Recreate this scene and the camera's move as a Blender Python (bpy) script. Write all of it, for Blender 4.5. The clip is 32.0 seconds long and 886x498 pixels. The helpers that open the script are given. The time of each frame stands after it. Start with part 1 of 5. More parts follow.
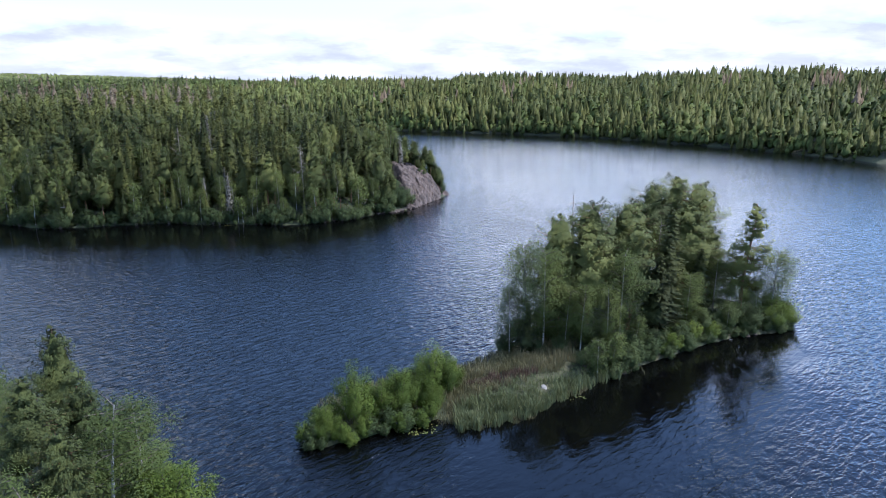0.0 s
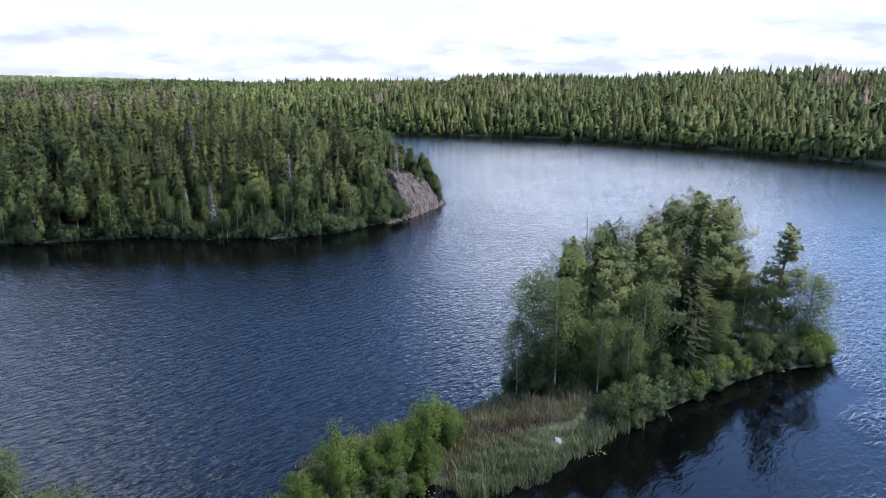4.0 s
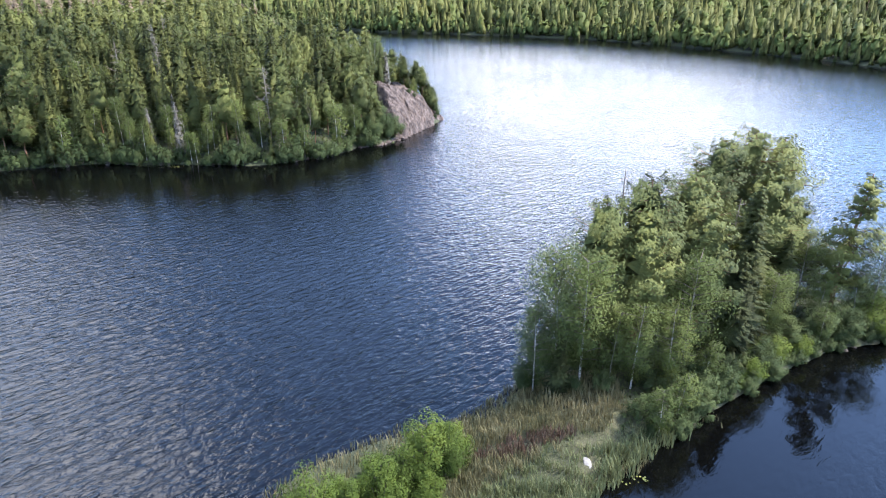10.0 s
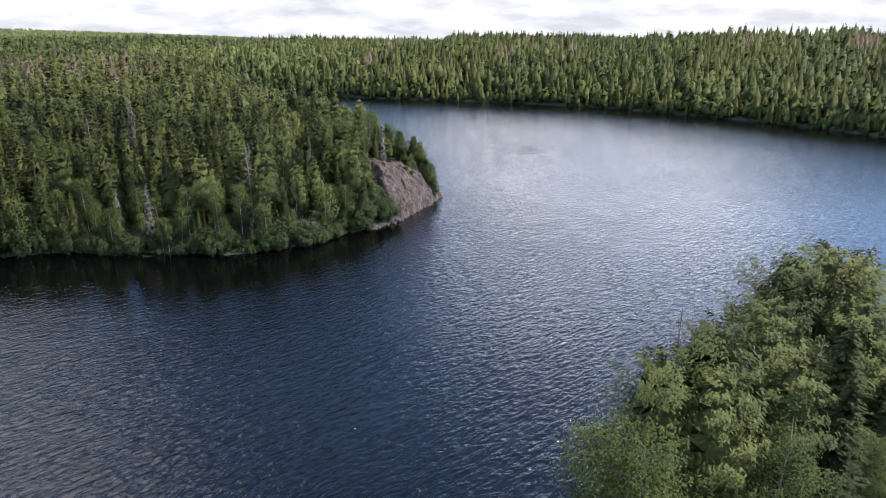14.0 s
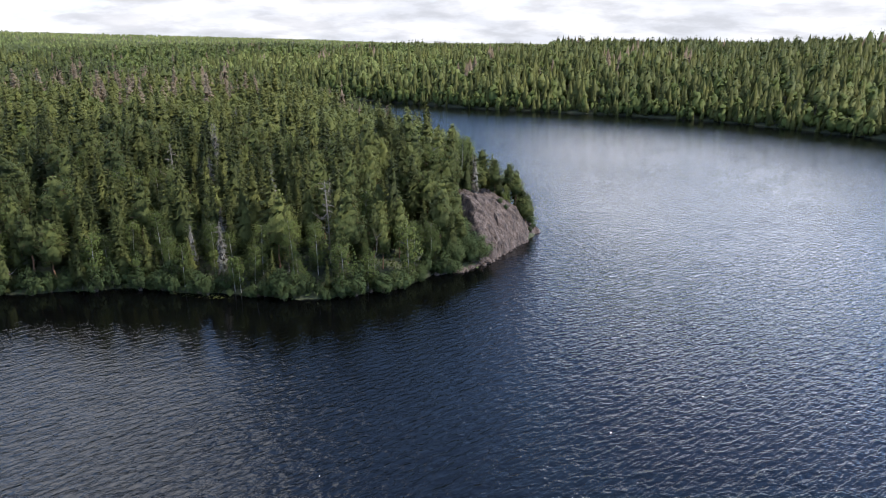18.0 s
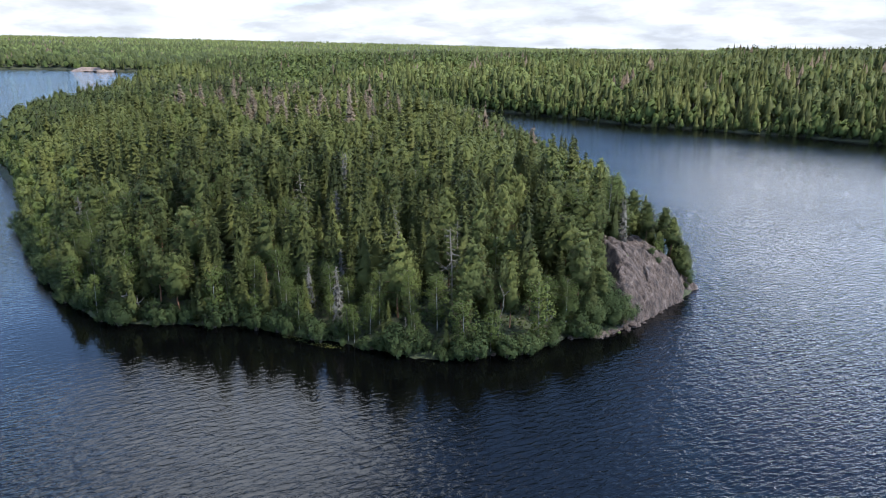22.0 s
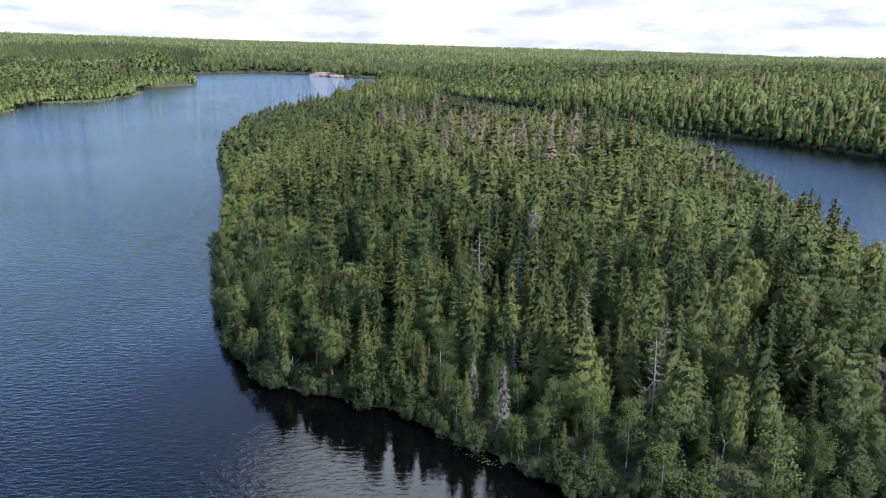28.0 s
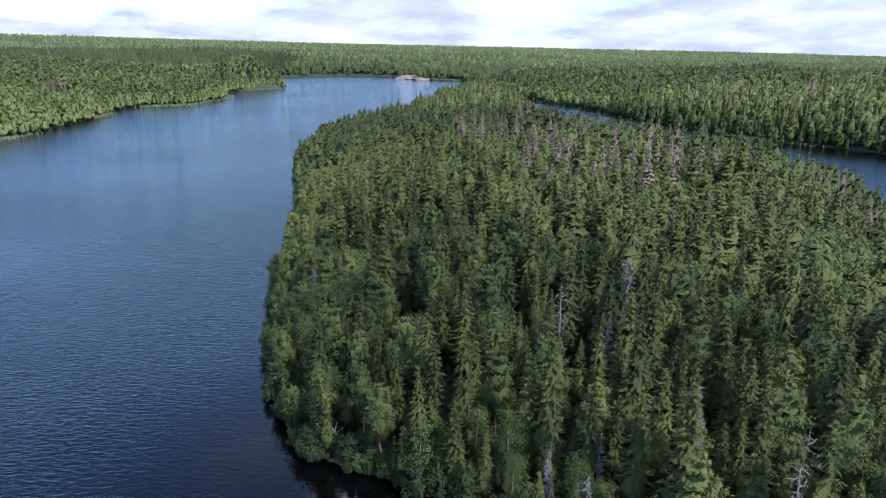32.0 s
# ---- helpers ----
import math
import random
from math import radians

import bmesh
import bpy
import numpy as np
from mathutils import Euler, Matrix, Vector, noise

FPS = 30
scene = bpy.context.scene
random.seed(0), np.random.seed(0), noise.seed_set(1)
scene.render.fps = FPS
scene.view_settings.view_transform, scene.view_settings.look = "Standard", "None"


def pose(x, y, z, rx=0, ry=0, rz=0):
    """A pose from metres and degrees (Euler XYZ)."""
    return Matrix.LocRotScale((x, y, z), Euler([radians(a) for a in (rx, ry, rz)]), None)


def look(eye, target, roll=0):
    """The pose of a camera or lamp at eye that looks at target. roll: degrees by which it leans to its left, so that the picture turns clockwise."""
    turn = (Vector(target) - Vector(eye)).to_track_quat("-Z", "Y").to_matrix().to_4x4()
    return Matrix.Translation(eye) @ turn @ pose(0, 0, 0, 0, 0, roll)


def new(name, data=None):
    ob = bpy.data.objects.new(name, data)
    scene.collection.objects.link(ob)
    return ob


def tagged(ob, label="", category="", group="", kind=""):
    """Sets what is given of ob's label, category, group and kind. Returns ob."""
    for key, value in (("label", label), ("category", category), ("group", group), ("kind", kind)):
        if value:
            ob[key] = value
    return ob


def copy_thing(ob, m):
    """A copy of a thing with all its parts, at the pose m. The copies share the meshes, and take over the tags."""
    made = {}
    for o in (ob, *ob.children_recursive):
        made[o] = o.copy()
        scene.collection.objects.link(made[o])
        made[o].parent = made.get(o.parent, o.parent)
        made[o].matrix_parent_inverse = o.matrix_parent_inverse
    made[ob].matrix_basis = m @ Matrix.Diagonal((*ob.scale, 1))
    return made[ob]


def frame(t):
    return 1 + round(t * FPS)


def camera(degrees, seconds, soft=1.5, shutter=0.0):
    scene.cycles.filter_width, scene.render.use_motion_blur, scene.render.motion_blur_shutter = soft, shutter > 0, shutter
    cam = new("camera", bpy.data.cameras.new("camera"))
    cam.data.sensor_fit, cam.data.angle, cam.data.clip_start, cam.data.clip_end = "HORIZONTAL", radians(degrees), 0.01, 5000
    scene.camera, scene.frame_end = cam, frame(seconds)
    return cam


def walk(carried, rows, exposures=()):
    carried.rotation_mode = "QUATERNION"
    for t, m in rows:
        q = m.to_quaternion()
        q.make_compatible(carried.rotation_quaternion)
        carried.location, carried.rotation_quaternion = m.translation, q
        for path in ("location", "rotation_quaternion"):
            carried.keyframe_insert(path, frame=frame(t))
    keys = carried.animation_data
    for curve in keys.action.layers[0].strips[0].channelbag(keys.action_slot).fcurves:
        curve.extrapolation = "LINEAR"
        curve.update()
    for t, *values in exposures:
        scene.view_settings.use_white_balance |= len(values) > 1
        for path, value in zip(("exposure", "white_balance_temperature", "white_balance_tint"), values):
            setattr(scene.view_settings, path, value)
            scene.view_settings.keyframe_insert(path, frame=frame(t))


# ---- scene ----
cam = camera(68.4, 32.0, 1.0)
EXPOSURES = [(0.0, 0.92, 5800, 15), (5.0, 0.94, 5900, 16), (7.0, 1.86, 6200, 16), (11.2, 1.88, 6300, 16), (12.0, 1.57, 6300, 17), (12.9, 0.96, 6500, 16),
             (17.0, 0.80, 6500, 15), (20.0, 0.82, 6350, 12), (25.0, 0.92, 6000, 11), (28.3, 0.95, 6050, 14), (32.0, 0.74, 5550, 15)]
PATH = [
    (0, (1.32, -36.99, 32.56), (-0.25, 59.96, 8.10), 0.65),
    (0.5, (1.24, -35.63, 32.50), (-0.19, 61.33, 8.07), 0.65),
    (1, (1.19, -34.30, 32.47), (-0.17, 62.67, 8.07), 0.66),
    (1.5, (1.16, -33.05, 32.45), (-0.20, 63.91, 8.05), 0.58),
    (2, (1.17, -31.86, 32.50), (-0.20, 65.11, 8.11), 0.57),
    (2.5, (1.16, -30.69, 32.63), (-0.18, 66.26, 8.18), 0.55),
    (4.5, (1.04, -25.98, 33.44), (-0.11, 71.01, 9.10), 0.50),
    (5, (0.97, -24.82, 33.64), (-0.07, 71.40, 6.41), 0.53),
    (5.5, (0.87, -23.67, 33.84), (-0.07, 71.60, 3.47), 0.46),
    (6, (0.79, -22.50, 34.06), (-0.06, 71.62, 0.29), 0.47),
    (6.5, (0.73, -21.29, 34.25), (-0.03, 71.58, -2.83), 0.52),
    (7, (0.70, -20.04, 34.42), (0.01, 72.33, -3.90), 0.48),
    (7.5, (0.67, -18.73, 34.55), (0.05, 73.62, -3.81), 0.49),
    (8, (0.62, -17.37, 34.63), (0.10, 74.96, -3.78), 0.55),
    (8.5, (0.56, -15.95, 34.69), (0.12, 76.33, -3.84), 0.59),
    (9, (0.49, -14.47, 34.74), (0.10, 77.76, -3.91), 0.58),
    (9.5, (0.42, -12.91, 34.82), (0.12, 79.30, -3.89), 0.62),
    (10, (0.34, -11.25, 34.93), (0.10, 80.94, -3.82), 0.65),
    (10.5, (0.27, -9.50, 35.10), (0.11, 82.68, -3.67), 0.73),
    (11, (0.21, -7.66, 35.29), (0.13, 84.52, -3.47), 0.77),
    (11.5, (0.17, -5.76, 35.49), (0.02, 88.14, 1.10), 0.74),
    (12, (0.12, -3.85, 35.66), (0.00, 91.38, 5.16), 0.75),
    (12.5, (0.07, -1.93, 35.82), (0.01, 93.32, 5.37), 0.82),
    (13, (0.00, 0.00, 36.00), (-0.00, 95.25, 5.56), 0.83),
    (13.5, (-0.06, 1.93, 36.23), (-0.02, 97.19, 5.78), 0.83),
    (15.5, (-0.25, 9.67, 37.51), (-3.10, 104.87, 7.07), 0.78),
    (16, (-0.30, 11.60, 37.91), (-5.44, 106.73, 7.52), 0.74),
    (16.5, (-0.34, 13.53, 38.36), (-7.83, 108.52, 8.02), 0.58),
    (17, (-0.38, 15.45, 38.86), (-10.18, 110.25, 8.56), 0.56),
    (17.5, (-0.41, 17.37, 39.40), (-12.61, 111.91, 9.17), 0.45),
    (18, (-0.46, 19.29, 39.95), (-14.92, 113.50, 9.71), 0.51),
    (18.5, (-0.51, 21.20, 40.50), (-17.31, 115.04, 10.30), 0.52),
    (19, (-0.59, 23.11, 41.04), (-19.82, 116.48, 10.83), 0.50),
    (19.5, (-0.70, 25.00, 41.56), (-22.74, 117.75, 11.37), 0.54),
    (20, (-0.87, 26.84, 42.04), (-25.73, 118.92, 11.99), 0.46),
    (20.5, (-1.11, 28.64, 42.49), (-28.80, 119.94, 12.52), 0.35),
    (21, (-1.43, 30.40, 42.91), (-31.82, 120.87, 13.05), 0.37),
    (21.5, (-1.84, 32.11, 43.32), (-34.81, 121.70, 13.54), 0.34),
    (22, (-2.33, 33.82, 43.73), (-37.69, 122.52, 14.04), 0.37),
    (22.5, (-2.89, 35.53, 44.18), (-40.77, 123.22, 14.60), 0.35),
    (23, (-3.53, 37.24, 44.66), (-43.82, 123.88, 15.18), 0.46),
    (23.5, (-4.21, 38.94, 45.15), (-46.83, 124.51, 15.80), 0.50),
    (24, (-4.93, 40.63, 45.63), (-49.85, 125.03, 16.33), 0.58),
    (24.5, (-5.66, 42.31, 46.10), (-52.83, 125.49, 16.83), 0.67),
    (25, (-6.42, 43.98, 46.55), (-55.74, 125.91, 17.31), 0.67),
    (25.5, (-7.22, 45.64, 46.97), (-58.27, 126.52, 17.78), 0.78),
    (27.5, (-10.71, 52.24, 48.56), (-69.46, 127.69, 19.32), 0.80),
    (28, (-11.72, 53.88, 48.94), (-72.76, 127.49, 19.67), 0.74),
    (28.5, (-12.85, 55.54, 49.30), (-75.91, 127.43, 20.02), 0.71),
    (29, (-14.07, 57.23, 49.63), (-78.51, 127.88, 20.37), 0.61),
    (29.5, (-15.36, 58.97, 49.93), (-81.13, 128.41, 20.71), 0.58),
    (30, (-16.72, 60.76, 50.19), (-83.84, 128.89, 21.00), 0.52),
    (30.5, (-18.10, 62.57, 50.42), (-86.68, 129.29, 21.33), 0.75),
    (31, (-19.52, 64.35, 50.58), (-89.34, 129.80, 21.56), 0.79),
    (31.5, (-20.95, 66.10, 50.68), (-91.01, 131.28, 21.64), 0.63),
    (32, (-22.39, 67.81, 50.75), (-92.47, 132.93, 21.61), 0.46),
]
walk(cam, [(t, look(eye, target, roll)) for t, eye, target, roll in PATH], EXPOSURES)

# ---------------------------------------------------------------- world, sun
SUN_AZ, SUN_EL = 78.0, 50.0          # degrees clockwise from +y, and up
world = bpy.data.worlds.new("sky")
scene.world = world
world.use_nodes = True
wn, wl = world.node_tree.nodes, world.node_tree.links
wn.clear()
w_out = wn.new("ShaderNodeOutputWorld")
w_bg = wn.new("ShaderNodeBackground")
w_sky = wn.new("ShaderNodeTexSky")
w_sky.sky_type = "NISHITA"
w_sky.sun_disc = False
w_sky.sun_elevation, w_sky.sun_rotation = radians(SUN_EL), radians(SUN_AZ)
w_sky.altitude, w_sky.air_density, w_sky.dust_density, w_sky.ozone_density = 100, 0.9, 0.05, 3.5
w_geo = wn.new("ShaderNodeTexCoord")
w_sep = wn.new("ShaderNodeSeparateXYZ")
wl.new(w_geo.outputs["Generated"], w_sep.inputs[0])
# clouds lie on a flat deck: the view direction divided by its height
w_h = wn.new("ShaderNodeMath"); w_h.operation = "MAXIMUM"; w_h.inputs[1].default_value = 0.0
wl.new(w_sep.outputs[2], w_h.inputs[0])
w_h2 = wn.new("ShaderNodeMath"); w_h2.operation = "ADD"; w_h2.inputs[1].default_value = 0.22
wl.new(w_h.outputs[0], w_h2.inputs[0])
w_dx = wn.new("ShaderNodeMath"); w_dx.operation = "DIVIDE"
w_dy = wn.new("ShaderNodeMath"); w_dy.operation = "DIVIDE"
wl.new(w_sep.outputs[0], w_dx.inputs[0]); wl.new(w_h2.outputs[0], w_dx.inputs[1])
wl.new(w_sep.outputs[1], w_dy.inputs[0]); wl.new(w_h2.outputs[0], w_dy.inputs[1])
w_com = wn.new("ShaderNodeCombineXYZ")
wl.new(w_dx.outputs[0], w_com.inputs[0]); wl.new(w_dy.outputs[0], w_com.inputs[1])
w_n1 = wn.new("ShaderNodeTexNoise")
w_n1.inputs["Scale"].default_value, w_n1.inputs["Detail"].default_value = 0.75, 9
w_n1.inputs["Roughness"].default_value = 0.56
wl.new(w_com.outputs[0], w_n1.inputs["Vector"])
# cumulus stand close together towards the horizon and leave more blue overhead
w_cov0 = wn.new("ShaderNodeValToRGB")
w_cov0.color_ramp.interpolation = "B_SPLINE"
for k, (p, v) in enumerate(((0.0, 1.0), (0.045, 0.86), (0.10, 0.34), (0.40, 0.30), (0.8, 0.44))):
    el = w_cov0.color_ramp.elements[k] if k < 2 else w_cov0.color_ramp.elements.new(p)
    el.position, el.color = p, (v, v, v, 1)
wl.new(w_h.outputs[0], w_cov0.inputs[0])
w_cov = wn.new("ShaderNodeMath"); w_cov.operation = "MULTIPLY_ADD"
w_cov.inputs[1].default_value, w_cov.inputs[2].default_value = 0.55, -0.27
wl.new(w_cov0.outputs[0], w_cov.inputs[0])
w_add = wn.new("ShaderNodeMath"); w_add.operation = "ADD"
wl.new(w_n1.outputs["Fac"], w_add.inputs[0]); wl.new(w_cov.outputs[0], w_add.inputs[1])
w_ramp = wn.new("ShaderNodeValToRGB")
w_ramp.color_ramp.elements[0].position, w_ramp.color_ramp.elements[1].position = 0.46, 0.62
wl.new(w_add.outputs[0], w_ramp.inputs[0])
w_n2 = wn.new("ShaderNodeTexNoise")
w_n2.inputs["Scale"].default_value, w_n2.inputs["Detail"].default_value = 1.9, 7
wl.new(w_com.outputs[0], w_n2.inputs["Vector"])
w_cr = wn.new("ShaderNodeValToRGB")
w_cr.color_ramp.elements[0].position, w_cr.color_ramp.elements[1].position = 0.40, 0.64
w_cr.color_ramp.elements[0].color = (5.3, 5.6, 6.0, 1)
w_cr.color_ramp.elements[1].color = (7.3, 7.5, 7.8, 1)
wl.new(w_n2.outputs["Fac"], w_cr.inputs[0])
# the clouds ahead are brighter and closer together
w_dot = wn.new("ShaderNodeVectorMath"); w_dot.operation = "DOT_PRODUCT"
wl.new(w_geo.outputs["Generated"], w_dot.inputs[0])
w_dot.inputs[1].default_value = (math.sin(radians(17)), math.cos(radians(17)), 0)
w_side = wn.new("ShaderNodeMapRange")
w_side.interpolation_type = "SMOOTHSTEP"
w_side.inputs[1].default_value, w_side.inputs[2].default_value = 0.80, 0.99
w_side.inputs[3].default_value, w_side.inputs[4].default_value = -0.28, 0.20
wl.new(w_dot.outputs["Value"], w_side.inputs[0])
w_add2 = wn.new("ShaderNodeMath"); w_add2.operation = "ADD"
w_fall = wn.new("ShaderNodeMapRange")
w_fall.interpolation_type = "SMOOTHSTEP"
w_fall.inputs[1].default_value, w_fall.inputs[2].default_value = 0.15, 0.5
w_fall.inputs[3].default_value, w_fall.inputs[4].default_value = 1.0, 0.2
wl.new(w_h.outputs[0], w_fall.inputs[0])
w_sf = wn.new("ShaderNodeMath"); w_sf.operation = "MULTIPLY"
w_deck = wn.new("ShaderNodeMapRange")
w_deck.interpolation_type = "SMOOTHSTEP"
w_deck.inputs[1].default_value, w_deck.inputs[2].default_value = 0.07, 0.15
w_deck.inputs[3].default_value = 0.12
wl.new(w_h.outputs[0], w_deck.inputs[0]); wl.new(w_fall.outputs[0], w_deck.inputs[4])
wl.new(w_side.outputs[0], w_sf.inputs[0]); wl.new(w_deck.outputs[0], w_sf.inputs[1])
wl.new(w_add.outputs[0], w_add2.inputs[0]); wl.new(w_sf.outputs[0], w_add2.inputs[1])
# a bank of cloud stands higher up to the left
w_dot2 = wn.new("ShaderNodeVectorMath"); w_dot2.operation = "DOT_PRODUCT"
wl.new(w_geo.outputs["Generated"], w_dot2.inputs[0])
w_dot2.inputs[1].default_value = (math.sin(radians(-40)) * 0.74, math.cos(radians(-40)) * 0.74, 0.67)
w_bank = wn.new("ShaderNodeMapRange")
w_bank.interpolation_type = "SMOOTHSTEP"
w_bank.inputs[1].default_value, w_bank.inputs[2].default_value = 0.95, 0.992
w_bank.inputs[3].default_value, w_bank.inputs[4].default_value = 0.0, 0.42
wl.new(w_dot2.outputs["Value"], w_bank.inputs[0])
# unseen cloud cover added behind, to brighten the near sides of the trees
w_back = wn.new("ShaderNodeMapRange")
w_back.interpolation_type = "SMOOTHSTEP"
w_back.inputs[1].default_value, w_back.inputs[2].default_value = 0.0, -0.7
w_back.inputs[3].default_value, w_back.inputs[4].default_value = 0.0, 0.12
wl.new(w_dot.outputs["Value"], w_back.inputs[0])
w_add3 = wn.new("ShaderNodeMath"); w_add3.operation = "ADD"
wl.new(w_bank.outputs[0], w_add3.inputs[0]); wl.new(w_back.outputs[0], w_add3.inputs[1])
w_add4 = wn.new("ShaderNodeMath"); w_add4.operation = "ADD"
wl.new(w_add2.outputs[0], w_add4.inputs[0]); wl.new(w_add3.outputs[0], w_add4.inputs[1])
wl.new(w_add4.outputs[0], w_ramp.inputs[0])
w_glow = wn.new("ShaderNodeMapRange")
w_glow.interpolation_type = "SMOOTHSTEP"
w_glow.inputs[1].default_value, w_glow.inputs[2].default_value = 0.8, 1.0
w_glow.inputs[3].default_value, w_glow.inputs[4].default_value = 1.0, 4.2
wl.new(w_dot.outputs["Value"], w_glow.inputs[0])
# far cloud near the horizon is seen through haze, from its shaded side
w_low = wn.new("ShaderNodeMapRange")
w_low.interpolation_type = "SMOOTHSTEP"
w_low.inputs[1].default_value, w_low.inputs[2].default_value = 0.10, 0.22
w_n3 = wn.new("ShaderNodeTexNoise")
w_n3.inputs["Scale"].default_value, w_n3.inputs["Detail"].default_value = 2.4, 7
w_n3.inputs["Roughness"].default_value = 0.6
wl.new(w_com.outputs[0], w_n3.inputs["Vector"])
w_bel = wn.new("ShaderNodeMapRange")
w_bel.interpolation_type = "SMOOTHSTEP"
w_bel.inputs[1].default_value, w_bel.inputs[2].default_value = 0.38, 0.58
w_bel.inputs[3].default_value, w_bel.inputs[4].default_value = 0.50, 0.62
wl.new(w_n3.outputs["Fac"], w_bel.inputs[0]); wl.new(w_bel.outputs[0], w_low.inputs[3])
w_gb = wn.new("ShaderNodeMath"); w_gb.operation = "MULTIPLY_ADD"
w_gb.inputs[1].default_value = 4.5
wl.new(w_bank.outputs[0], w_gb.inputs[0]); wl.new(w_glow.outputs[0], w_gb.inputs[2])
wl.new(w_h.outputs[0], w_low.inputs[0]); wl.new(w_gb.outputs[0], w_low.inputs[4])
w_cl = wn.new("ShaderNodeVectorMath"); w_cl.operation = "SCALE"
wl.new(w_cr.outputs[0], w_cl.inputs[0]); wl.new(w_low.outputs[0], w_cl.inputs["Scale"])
w_mix = wn.new("ShaderNodeMix"); w_mix.data_type = "RGBA"
wl.new(w_ramp.outputs[0], w_mix.inputs[0])
w_blue = wn.new("ShaderNodeVectorMath"); w_blue.operation = "SCALE"
w_pale = wn.new("ShaderNodeMapRange")
w_pale.interpolation_type = "SMOOTHSTEP"
w_pale.inputs[1].default_value, w_pale.inputs[2].default_value = 0.08, 0.18
w_pale.inputs[3].default_value, w_pale.inputs[4].default_value = 1.05, 1.65
wl.new(w_h.outputs[0], w_pale.inputs[0]); wl.new(w_pale.outputs[0], w_blue.inputs["Scale"])
wl.new(w_sky.outputs[0], w_blue.inputs[0])
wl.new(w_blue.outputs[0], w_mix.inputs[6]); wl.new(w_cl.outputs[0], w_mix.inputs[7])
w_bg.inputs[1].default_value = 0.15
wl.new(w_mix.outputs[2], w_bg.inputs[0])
wl.new(w_bg.outputs[0], w_out.inputs[0])

sun = new("sun", bpy.data.lights.new("sun", "SUN"))
sun.data.energy, sun.data.angle, sun.data.color = 4.0, radians(3.0), (1.0, 0.95, 0.86)
sa, se = radians(SUN_AZ), radians(SUN_EL)
sun_dir = Vector((math.sin(sa) * math.cos(se), math.cos(sa) * math.cos(se), math.sin(se)))
sun.matrix_world = look(sun_dir * 300, (0, 0, 0))


# ---------------------------------------------------------------- materials
def material(name):
    m = bpy.data.materials.new(name)
    m.use_nodes = True
    n, l = m.node_tree.nodes, m.node_tree.links
    return m, n, l, n["Principled BSDF"]


def noise_node(n, l, scale, detail=4, rough=0.5, vec=None):
    t = n.new("ShaderNodeTexNoise")
    t.inputs["Scale"].default_value, t.inputs["Detail"].default_value = scale, detail
    t.inputs["Roughness"].default_value = rough
    if vec is not None:
        l.new(vec, t.inputs["Vector"])
    return t


def ramp_node(n, l, fac, stops):
    r = n.new("ShaderNodeValToRGB")
    e = r.color_ramp.elements
    while len(e) < len(stops):
        e.new(0.5)
    for el, (p, c) in zip(e, stops):
        el.position, el.color = p, (*c, 1)
    l.new(fac, r.inputs[0])
    return r


